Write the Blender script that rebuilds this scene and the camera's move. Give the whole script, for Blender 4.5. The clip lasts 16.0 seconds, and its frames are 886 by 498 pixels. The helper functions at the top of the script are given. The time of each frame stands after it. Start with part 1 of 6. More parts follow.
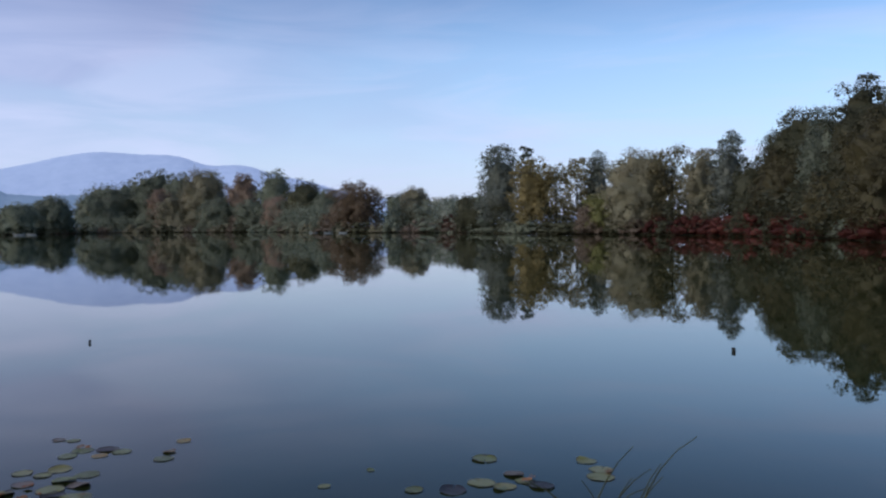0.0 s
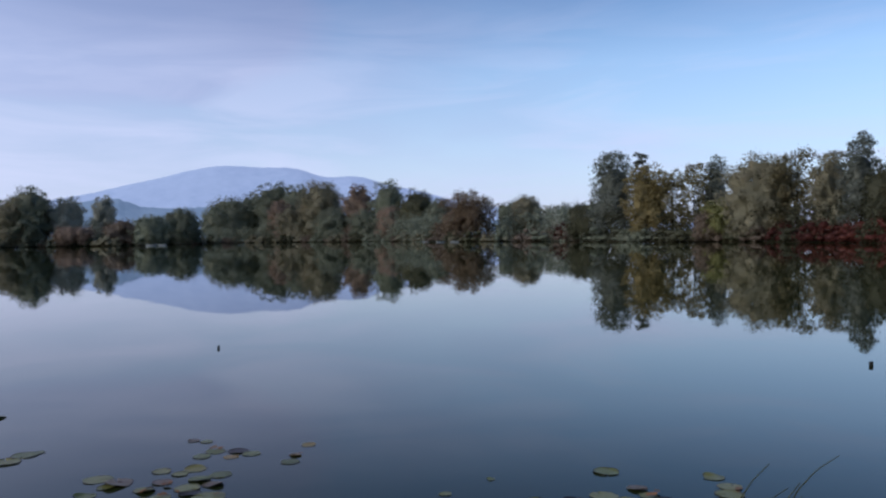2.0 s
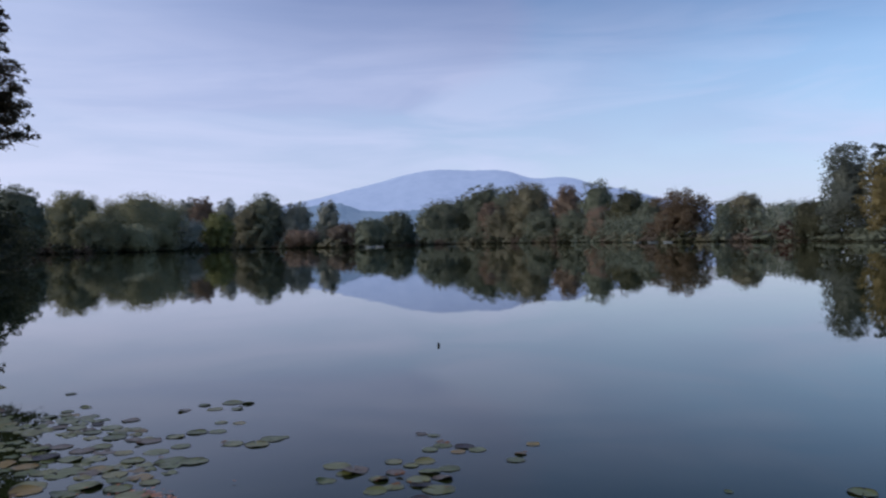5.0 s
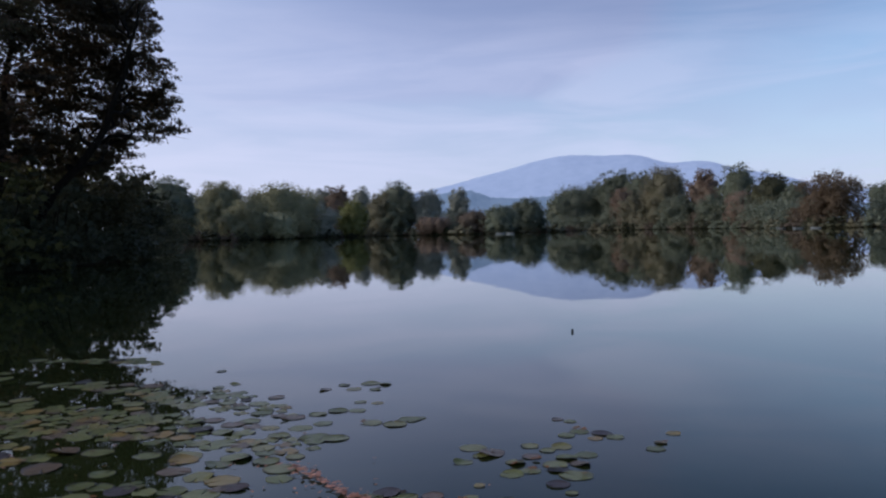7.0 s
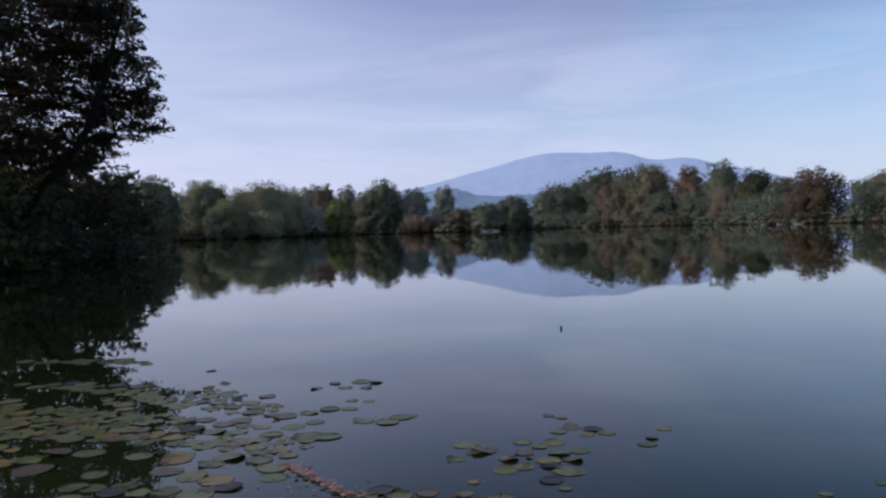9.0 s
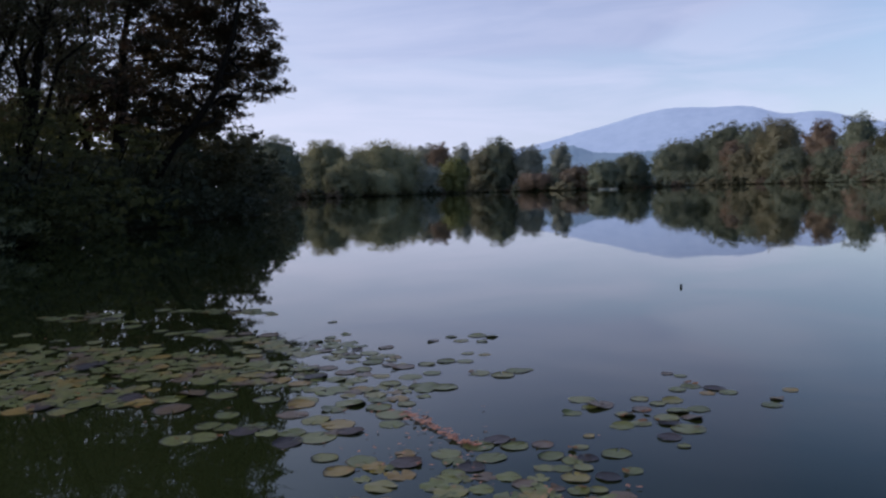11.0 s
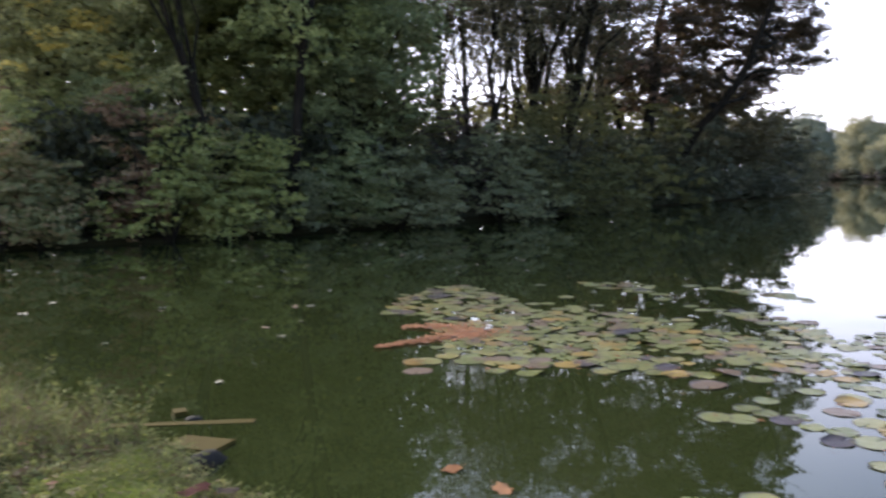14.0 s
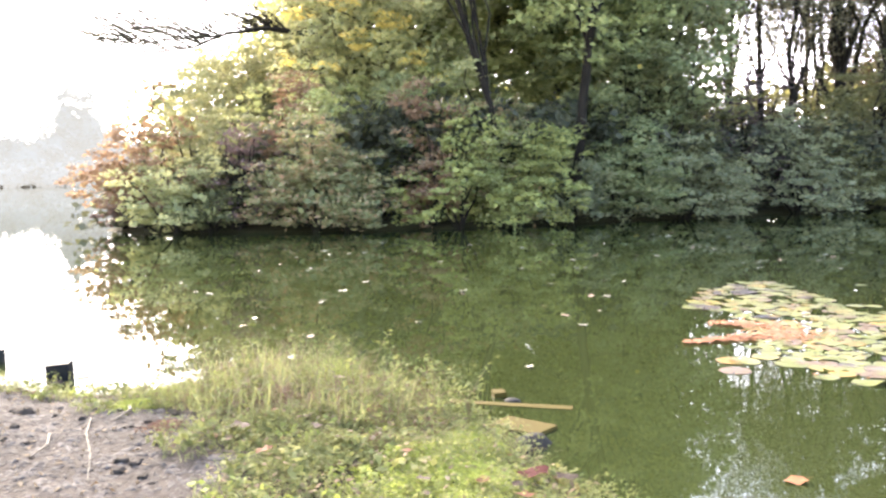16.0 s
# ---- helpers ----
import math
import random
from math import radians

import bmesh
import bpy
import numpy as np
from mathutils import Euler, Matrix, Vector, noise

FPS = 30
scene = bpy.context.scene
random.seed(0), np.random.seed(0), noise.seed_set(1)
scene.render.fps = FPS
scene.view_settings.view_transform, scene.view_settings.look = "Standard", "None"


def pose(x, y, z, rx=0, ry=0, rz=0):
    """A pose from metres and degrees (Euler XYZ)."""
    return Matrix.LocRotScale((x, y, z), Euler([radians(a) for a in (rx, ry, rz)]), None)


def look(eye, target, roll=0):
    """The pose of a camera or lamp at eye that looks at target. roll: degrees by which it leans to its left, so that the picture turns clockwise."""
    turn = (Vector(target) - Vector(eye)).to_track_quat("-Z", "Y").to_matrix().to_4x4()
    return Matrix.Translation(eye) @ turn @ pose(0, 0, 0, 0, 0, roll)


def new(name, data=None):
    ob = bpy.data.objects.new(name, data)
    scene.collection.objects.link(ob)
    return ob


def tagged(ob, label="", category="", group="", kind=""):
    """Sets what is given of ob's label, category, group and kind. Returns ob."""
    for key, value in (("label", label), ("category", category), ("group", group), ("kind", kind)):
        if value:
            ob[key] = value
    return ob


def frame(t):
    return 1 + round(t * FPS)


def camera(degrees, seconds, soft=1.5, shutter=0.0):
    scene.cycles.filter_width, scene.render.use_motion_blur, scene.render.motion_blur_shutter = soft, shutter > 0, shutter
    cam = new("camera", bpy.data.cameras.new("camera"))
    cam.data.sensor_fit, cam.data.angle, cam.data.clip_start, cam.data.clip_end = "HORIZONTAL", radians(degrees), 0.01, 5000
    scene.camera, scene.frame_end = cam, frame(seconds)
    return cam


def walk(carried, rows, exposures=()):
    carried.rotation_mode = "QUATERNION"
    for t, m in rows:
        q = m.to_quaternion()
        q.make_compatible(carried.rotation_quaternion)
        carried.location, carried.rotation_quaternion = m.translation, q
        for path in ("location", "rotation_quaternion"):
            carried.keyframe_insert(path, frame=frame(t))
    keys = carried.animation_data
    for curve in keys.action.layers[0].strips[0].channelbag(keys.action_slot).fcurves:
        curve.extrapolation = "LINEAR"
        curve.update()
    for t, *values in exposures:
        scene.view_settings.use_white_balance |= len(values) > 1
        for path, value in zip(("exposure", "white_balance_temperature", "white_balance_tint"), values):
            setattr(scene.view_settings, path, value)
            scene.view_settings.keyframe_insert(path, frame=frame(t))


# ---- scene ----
cam = camera(56.5, 16.0, soft=2.4, shutter=0.4)
# seconds, place, pitch, roll, yaw
PATH = [
    (0, 0.329, -0.004, 1.495, -1.58, 0.53, 0.00),
    (0.5, 0.314, -0.010, 1.497, -1.43, 0.50, 1.84),
    (1, 0.298, -0.002, 1.497, -1.20, 0.66, 3.67),
    (1.5, 0.287, -0.011, 1.495, -0.91, 0.86, 5.71),
    (2, 0.280, -0.013, 1.499, -0.88, 0.89, 7.72),
    (2.5, 0.269, -0.021, 1.503, -0.80, 0.83, 9.38),
    (3, 0.255, -0.028, 1.499, -0.81, 0.87, 11.51),
    (3.5, 0.236, -0.029, 1.500, -0.74, 0.81, 13.84),
    (4, 0.211, -0.032, 1.497, -0.65, 0.76, 16.18),
    (4.5, 0.186, -0.016, 1.494, -0.71, 0.83, 18.79),
    (5, 0.159, 0.014, 1.484, -0.55, 1.19, 22.14),
    (5.2, 0.140, 0.016, 1.481, -0.42, 1.25, 23.31),
    (7.3, 0.106, 0.019, 1.459, -1.37, 1.38, 31.41),
    (7.5, 0.102, 0.025, 1.458, -1.41, 1.40, 31.36),
    (8, 0.127, 0.036, 1.468, -1.55, 1.72, 29.53),
    (8.2, 0.116, 0.016, 1.467, -1.58, 1.53, 29.34),
    (10.3, 0.079, -0.025, 1.450, -2.08, 1.86, 34.98),
    (10.5, 0.091, -0.025, 1.446, -2.69, 1.89, 36.02),
    (11, 0.080, -0.025, 1.433, -4.09, 1.78, 38.15),
    (11.5, 0.054, -0.033, 1.426, -4.87, 0.97, 41.81),
    (12, 0.009, -0.044, 1.426, -5.04, 1.64, 46.64),
    (12.5, -0.004, -0.056, 1.423, -5.17, 1.80, 51.98),
    (13, -0.013, -0.063, 1.415, -5.39, 1.14, 58.23),
    (13.5, -0.037, -0.088, 1.407, -5.55, 0.71, 65.53),
    (14, -0.078, -0.147, 1.411, -4.75, 0.83, 73.10),
    (14.5, -0.113, -0.239, 1.414, -4.37, 1.16, 80.33),
    (15, -0.115, -0.317, 1.419, -4.77, 1.44, 85.65),
    (15.5, -0.131, -0.367, 1.421, -5.16, 0.96, 88.61),
    (16, -0.162, -0.448, 1.410, -5.23, 0.80, 91.76),
]
EXPOSURES = [(0.0, 0.12, 5720, 10), (3.0, 0.06, 5740, 10), (8.0, 0.0, 5850, 11), (11.0, 0.1, 5970, 11), (12.5, 0.4, 6050, 11), (13.0, 0.6, 6000, 10), (13.5, 0.85, 5950, 10), (14.0, 2.1, 6600, 12), (14.5, 3.4, 7000, 13), (15.2, 3.93, 7150, 14), (16.0, 4.09, 7200, 15)]
walk(cam, [(t, pose(x, y, z, 90 + pitch, roll, yaw)) for t, x, y, z, pitch, roll, yaw in PATH], EXPOSURES)

# ---- light: veiled low sun in the west-south-west, blue sky with thin cloud ----
SUN_AZ, SUN_EL = 121.0, 25.0
BRIGHT_AZ = 138.0  # centre of the glow added to the sky, apart from the sun
world = bpy.data.worlds.new("sky")
scene.world = world
world.use_nodes = True


def node(tree, kind, **props):
    n = tree.nodes.new(kind)
    for key, value in props.items():
        if key in n.inputs:
            n.inputs[key].default_value = value
        else:
            setattr(n, key, value)
    return n


def math_node(tree, op, a, b=None, clamp=False):
    n = tree.nodes.new("ShaderNodeMath")
    n.operation, n.use_clamp = op, clamp
    for i, v in enumerate((a, b)):
        if v is None:
            continue
        if isinstance(v, (int, float)):
            n.inputs[i].default_value = v
        else:
            tree.links.new(v, n.inputs[i])
    return n.outputs[0]


def ramp(tree, fac, stops):
    n = tree.nodes.new("ShaderNodeValToRGB")
    els = n.color_ramp.elements
    while len(els) < len(stops):
        els.new(0.5)
    for e, (p, col) in zip(els, stops):
        e.position, e.color = p, (*col, 1)
    tree.links.new(fac, n.inputs[0])
    return n.outputs[0]


def mixed(tree, fac, a, b):
    n = tree.nodes.new("ShaderNodeMix")
    n.data_type = "RGBA"
    for sock, v in ((n.inputs[0], fac), (n.inputs[6], a), (n.inputs[7], b)):
        if isinstance(v, (int, float)):
            sock.default_value = v
        elif isinstance(v, tuple):
            sock.default_value = (*v, 1)
        else:
            tree.links.new(v, sock)
    return n.outputs[2]


def build_sky():
    wt = world.node_tree
    wt.nodes.clear()
    out = wt.nodes.new("ShaderNodeOutputWorld")
    bg = node(wt, "ShaderNodeBackground", Strength=1.0)
    sky = wt.nodes.new("ShaderNodeTexSky")
    sky.sky_type, sky.sun_disc = "NISHITA", False
    sky.sun_elevation, sky.sun_rotation = radians(SUN_EL), radians(-SUN_AZ)
    sky.air_density, sky.dust_density, sky.ozone_density = 1.1, 0.4, 3.0
    dim = wt.nodes.new("ShaderNodeVectorMath")
    dim.operation = "SCALE"
    wt.links.new(sky.outputs[0], dim.inputs[0])
    dim.inputs["Scale"].default_value = 0.138
    tc = wt.nodes.new("ShaderNodeTexCoord")
    sep = wt.nodes.new("ShaderNodeSeparateXYZ")
    wt.links.new(tc.outputs["Generated"], sep.inputs[0])
    # cloud sheet, stretched flat
    mp = wt.nodes.new("ShaderNodeMapping")
    mp.inputs["Scale"].default_value = (1.0, 1.0, 3.2)
    mp.inputs["Location"].default_value = (0.4, 0.2, 0.1)
    wt.links.new(tc.outputs["Generated"], mp.inputs[0])
    nz = node(wt, "ShaderNodeTexNoise", Scale=2.1, Detail=6.0, Roughness=0.5, Distortion=0.4)
    wt.links.new(mp.outputs[0], nz.inputs["Vector"])
    # more cloud towards the west, where the sun stands behind mist
    west = math_node(wt, "MULTIPLY_ADD", sep.outputs[0], -0.55)
    wt.nodes[-1].inputs[2].default_value = 0.02
    cover = math_node(wt, "ADD", nz.outputs[0], west)
    low = math_node(wt, "ABSOLUTE", sep.outputs[2])
    # a grey-violet sheet west of a slanting edge, clear blue east of it
    az = math_node(wt, "ARCTAN2", math_node(wt, "MULTIPLY", sep.outputs[0], -1.0), sep.outputs[1])
    ragged = math_node(wt, "MULTIPLY", math_node(wt, "SUBTRACT", nz.outputs[0], 0.5), 0.34)
    slant = ramp(wt, low, [(0.13, (0.40, 0.40, 0.40)), (0.20, (0.29, 0.29, 0.29)), (0.32, (0.25, 0.25, 0.25))])
    past = math_node(wt, "SUBTRACT", math_node(wt, "ADD", az, ragged), slant)
    side = ramp(wt, math_node(wt, "ADD", past, 0.1), [(0.06, (0, 0, 0)), (0.17, (1, 1, 1))])
    foot = ramp(wt, math_node(wt, "ADD", low, math_node(wt, "MULTIPLY", ragged, 0.30)), [(0.10, (0, 0, 0)), (0.165, (1, 1, 1))])
    sheet = math_node(wt, "MULTIPLY", side, foot)
    thin = math_node(wt, "MULTIPLY", ramp(wt, cover, [(0.42, (0, 0, 0)), (0.72, (1, 1, 1))]), ramp(wt, az, [(0.25, (0.45, 0.45, 0.45)), (0.95, (1, 1, 1))]))
    veil = math_node(wt, "MAXIMUM", thin, sheet)
    haze = ramp(wt, low, [(0.0, (1, 1, 1)), (0.16, (0.35, 0.35, 0.35)), (0.34, (0, 0, 0))])
    glow = math_node(wt, "ADD", math_node(wt, "MULTIPLY", sep.outputs[0], -math.sin(radians(BRIGHT_AZ))), math_node(wt, "MULTIPLY", sep.outputs[1], math.cos(radians(BRIGHT_AZ))))
    cloud = ramp(wt, math_node(wt, "MULTIPLY_ADD", glow, 0.5), [(0.0, (0.31, 0.35, 0.52)), (0.27, (0.325, 0.365, 0.54)), (0.42, (0.40, 0.44, 0.635)), (0.85, (0.72, 0.74, 0.86)), (1.0, (1.25, 1.22, 1.2))])
    cloud.node.inputs[0].links[0].from_node.inputs[2].default_value = 0.5
    high = ramp(wt, low, [(0.24, (0.85, 0.85, 0.85)), (0.45, (0.45, 0.45, 0.45)), (0.70, (0.8, 0.8, 0.8))])
    c1 = mixed(wt, math_node(wt, "MULTIPLY", veil, high), dim.outputs[0], cloud)
    # thin rosy streaks low over the horizon
    mp2 = wt.nodes.new("ShaderNodeMapping")
    mp2.inputs["Scale"].default_value = (1.6, 1.6, 11.0)
    mp2.inputs["Location"].default_value = (1.3, 0.7, 0.0)
    wt.links.new(tc.outputs["Generated"], mp2.inputs[0])
    nz2 = node(wt, "ShaderNodeTexNoise", Scale=2.4, Detail=7.0, Roughness=0.55, Distortion=0.6)
    wt.links.new(mp2.outputs[0], nz2.inputs["Vector"])
    streak = math_node(wt, "MULTIPLY", ramp(wt, nz2.outputs[0], [(0.44, (0, 0, 0)), (0.66, (1, 1, 1))]), ramp(wt, low, [(0.02, (1, 1, 1)), (0.26, (0.2, 0.2, 0.2)), (0.38, (0, 0, 0))]))
    c1 = mixed(wt, math_node(wt, "MULTIPLY", streak, 0.68), c1, (0.70, 0.69, 0.83))
    c2 = mixed(wt, math_node(wt, "MULTIPLY", haze, 0.75), c1, mixed(wt, math_node(wt, "MULTIPLY_ADD", glow, 0.5, True), (0.56, 0.59, 0.83), (0.95, 0.9, 0.9)))
    # dim belt for darker reflections; unseen sky above kept full as added light
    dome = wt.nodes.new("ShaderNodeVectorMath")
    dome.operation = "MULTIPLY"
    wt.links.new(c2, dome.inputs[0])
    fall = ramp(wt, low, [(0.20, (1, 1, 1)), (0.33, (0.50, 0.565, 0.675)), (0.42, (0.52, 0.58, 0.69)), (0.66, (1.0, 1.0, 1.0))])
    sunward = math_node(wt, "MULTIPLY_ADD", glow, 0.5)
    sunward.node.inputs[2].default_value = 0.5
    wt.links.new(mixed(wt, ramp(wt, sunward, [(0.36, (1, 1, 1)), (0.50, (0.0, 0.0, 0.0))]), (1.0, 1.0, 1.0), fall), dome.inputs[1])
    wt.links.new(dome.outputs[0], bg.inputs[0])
    wt.links.new(bg.outputs[0], out.inputs[0])


build_sky()
sun = new("sun", bpy.data.lights.new("sun", "SUN"))
sun.data.energy, sun.data.angle, sun.data.color = 2.1, radians(24), (1.0, 0.93, 0.82)
sun.matrix_world = look((0, 0, 60), (60 * math.sin(radians(SUN_AZ)), -60 * math.cos(radians(SUN_AZ)), 60 - 60 * math.tan(radians(SUN_EL))))

# ---- materials ----
MATS = {}


def material(name):
    m = bpy.data.materials.new(name)
    m.use_nodes = True
    t = m.node_tree
    MATS[name] = m
    return m, t, t.nodes["Principled BSDF"]


def noise_tex(t, scale, detail=4.0, rough=0.55, coord="Object", stretch=None):
    tc = t.nodes.new("ShaderNodeTexCoord")
    n = node(t, "ShaderNodeTexNoise", Scale=scale, Detail=detail, Roughness=rough)
    if stretch:
        mp = t.nodes.new("ShaderNodeMapping")
        mp.inputs["Scale"].default_value = stretch
        t.links.new(tc.outputs[coord], mp.inputs[0])
        t.links.new(mp.outputs[0], n.inputs["Vector"])
    else:
        t.links.new(tc.outputs[coord], n.inputs["Vector"])
    return n.outputs[0]


def bump(t, bsdf, height, strength, distance):
    b = node(t, "ShaderNodeBump", Strength=strength, Distance=distance)
    t.links.new(height, b.inputs["Height"])
    t.links.new(b.outputs[0], bsdf.inputs["Normal"])


def leaf_material(name, dark, mid, light, see_through=0.42, patch=0.9, rough=0.6, spec=0.22, vary=0.0):
    m, t, p = material(name)
    geo = t.nodes.new("ShaderNodeNewGeometry")
    n = noise_tex(t, patch, 3.0)
    fine = noise_tex(t, patch * 4.5, 2.0)
    both = math_node(t, "ADD", math_node(t, "MULTIPLY", n, 1.0), math_node(t, "MULTIPLY_ADD", fine, 0.8))
    both.node.inputs[1].links[0].from_node.inputs[2].default_value = -0.57
    mixv = math_node(t, "ADD", math_node(t, "MULTIPLY", geo.outputs["Random Per Island"], 0.30), both)
    col = ramp(t, mixv, [(0.0, dark), (0.5, mid), (1.0, light)])
    if vary:
        oi = t.nodes.new("ShaderNodeObjectInfo")
        k = math_node(t, "MULTIPLY_ADD", oi.outputs["Random"], 2 * vary)
        k.node.inputs[2].default_value = 1 - vary
        tone = t.nodes.new("ShaderNodeVectorMath")
        tone.operation = "SCALE"
        t.links.new(col, tone.inputs[0])
        t.links.new(k, tone.inputs["Scale"])
        col = tone.outputs[0]
    t.links.new(col, p.inputs["Base Color"])
    p.inputs["Roughness"].default_value = rough
    p.inputs["Specular IOR Level"].default_value = spec
    tr = t.nodes.new("ShaderNodeBsdfTranslucent")
    t.links.new(col, tr.inputs[0])
    mx = node(t, "ShaderNodeMixShader")
    mx.inputs[0].default_value = see_through
    t.links.new(p.outputs[0], mx.inputs[1])
    t.links.new(tr.outputs[0], mx.inputs[2])
    t.links.new(mx.outputs[0], t.nodes["Material Output"].inputs[0])
    return m


LEAF = {
    "green": leaf_material("leaf_green", (0.100, 0.107, 0.062), (0.143, 0.147, 0.086), (0.214, 0.210, 0.118)),
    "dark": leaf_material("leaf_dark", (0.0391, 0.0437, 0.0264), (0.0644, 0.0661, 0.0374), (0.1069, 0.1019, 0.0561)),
    "olive": leaf_material("leaf_olive", (0.122, 0.106, 0.059), (0.174, 0.149, 0.081), (0.232, 0.195, 0.102)),
    "rust": leaf_material("leaf_rust", (0.112, 0.068, 0.044), (0.163, 0.095, 0.059), (0.212, 0.127, 0.075)),
    "pale": leaf_material("leaf_pale", (0.194, 0.209, 0.165), (0.261, 0.277, 0.213), (0.333, 0.346, 0.258)),
    "poplar": leaf_material("leaf_poplar", (0.074, 0.079, 0.054), (0.109, 0.113, 0.075), (0.158, 0.155, 0.099)),
    "yellow": leaf_material("leaf_yellow", (0.119, 0.096, 0.031), (0.160, 0.128, 0.041), (0.205, 0.164, 0.052)),
    "sparse": leaf_material("leaf_ochre", (0.082, 0.071, 0.035), (0.113, 0.097, 0.047), (0.152, 0.129, 0.059)),
    "lime": leaf_material("leaf_lime", (0.0897, 0.0966, 0.0315), (0.2093, 0.2139, 0.0640), (0.3680, 0.3473, 0.1050)),
    "willow": leaf_material("leaf_willow", (0.167, 0.174, 0.114), (0.228, 0.233, 0.151), (0.305, 0.301, 0.191)),
    "brown": leaf_material("leaf_brown", (0.094, 0.060, 0.049), (0.133, 0.083, 0.068), (0.171, 0.110, 0.086)),
    "red": leaf_material("leaf_red", (0.030, 0.010, 0.009), (0.070, 0.022, 0.017), (0.115, 0.044, 0.028)),
    "coral": leaf_material("leaf_coral", (0.115, 0.064, 0.036), (0.200, 0.118, 0.066), (0.275, 0.205, 0.092), patch=1.4),
    "gold": leaf_material("leaf_gold", (0.108, 0.108, 0.050), (0.186, 0.180, 0.078), (0.272, 0.248, 0.112), 0.54),
    "rosy": leaf_material("leaf_rosy", (0.074, 0.080, 0.034), (0.188, 0.178, 0.072), (0.470, 0.200, 0.140), patch=1.6),
    "mint": leaf_material("leaf_mint", (0.084, 0.096, 0.042), (0.196, 0.212, 0.090), (0.350, 0.350, 0.155), 0.55, 0.5),
    "plum": leaf_material("leaf_plum", (0.032, 0.023, 0.021), (0.062, 0.043, 0.037), (0.100, 0.068, 0.054)),
    "bright": leaf_material("leaf_bright", (0.1145, 0.1378, 0.0519), (0.2947, 0.3053, 0.1121), (0.5406, 0.5056, 0.1924), 0.6, 0.5),
    "honey": leaf_material("leaf_honey", (0.142, 0.146, 0.070), (0.346, 0.334, 0.151), (0.630, 0.546, 0.205), 0.6, 0.5),
    "silver": leaf_material("leaf_silver", (0.0700, 0.0730, 0.0370), (0.1670, 0.1690, 0.0860), (0.2900, 0.2780, 0.1450), 0.5, 0.6),
    "russet": leaf_material("leaf_russet", (0.038, 0.022, 0.014), (0.088, 0.050, 0.028), (0.150, 0.088, 0.044)),
    "umber": leaf_material("leaf_umber", (0.046, 0.041, 0.021), (0.065, 0.058, 0.028), (0.091, 0.080, 0.037)),
    "amber": leaf_material("leaf_amber", (0.32, 0.24, 0.06), (0.50, 0.38, 0.10), (0.62, 0.46, 0.14), 0.6, 1.5),
    "moss": leaf_material("leaf_moss", (0.0430, 0.0430, 0.0170), (0.1020, 0.1000, 0.0370), (0.1900, 0.1710, 0.0610), 0.5, 0.6),
}
# Shore leaves lifted, greyed and flattened in colour, in place of distance haze.
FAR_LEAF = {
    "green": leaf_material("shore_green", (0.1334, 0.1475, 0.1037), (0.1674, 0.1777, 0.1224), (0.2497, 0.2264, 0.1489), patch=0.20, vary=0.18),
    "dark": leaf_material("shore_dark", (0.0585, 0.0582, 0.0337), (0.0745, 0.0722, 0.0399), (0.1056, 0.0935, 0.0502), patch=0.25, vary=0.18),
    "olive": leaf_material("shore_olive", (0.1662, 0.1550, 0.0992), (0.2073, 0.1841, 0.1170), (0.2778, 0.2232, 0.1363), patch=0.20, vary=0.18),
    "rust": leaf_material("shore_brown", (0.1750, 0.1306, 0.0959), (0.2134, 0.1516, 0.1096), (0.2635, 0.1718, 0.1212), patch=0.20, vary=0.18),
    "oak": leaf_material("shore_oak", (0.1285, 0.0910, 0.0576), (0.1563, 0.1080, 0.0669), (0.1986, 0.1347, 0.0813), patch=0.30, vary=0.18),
    "pale": leaf_material("shore_hazed", (0.2633, 0.2679, 0.2251), (0.3021, 0.3015, 0.2493), (0.3739, 0.3506, 0.2755), patch=0.20, vary=0.18),
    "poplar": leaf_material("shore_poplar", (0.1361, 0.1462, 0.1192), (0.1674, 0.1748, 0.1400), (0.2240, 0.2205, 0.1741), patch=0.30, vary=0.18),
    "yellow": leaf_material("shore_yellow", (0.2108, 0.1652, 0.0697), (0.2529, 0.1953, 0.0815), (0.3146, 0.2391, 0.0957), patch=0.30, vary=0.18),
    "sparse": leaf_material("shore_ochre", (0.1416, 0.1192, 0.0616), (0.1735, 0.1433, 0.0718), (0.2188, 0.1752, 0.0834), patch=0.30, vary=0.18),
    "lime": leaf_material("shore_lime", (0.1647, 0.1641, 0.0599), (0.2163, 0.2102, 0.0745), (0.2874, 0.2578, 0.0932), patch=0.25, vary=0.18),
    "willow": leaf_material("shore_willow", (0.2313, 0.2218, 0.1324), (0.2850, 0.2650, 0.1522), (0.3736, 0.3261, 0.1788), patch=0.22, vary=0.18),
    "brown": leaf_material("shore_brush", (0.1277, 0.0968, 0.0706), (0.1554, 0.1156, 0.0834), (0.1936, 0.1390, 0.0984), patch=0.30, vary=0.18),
    # darker copy of olive: shade put into the east trees' colour
    "umber": leaf_material("shore_olive_dark", (0.0729, 0.0617, 0.0311), (0.0891, 0.0747, 0.0369), (0.1165, 0.0940, 0.0441), patch=0.25, vary=0.18),
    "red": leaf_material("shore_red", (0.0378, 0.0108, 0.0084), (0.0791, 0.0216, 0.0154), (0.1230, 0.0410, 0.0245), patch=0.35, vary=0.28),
}


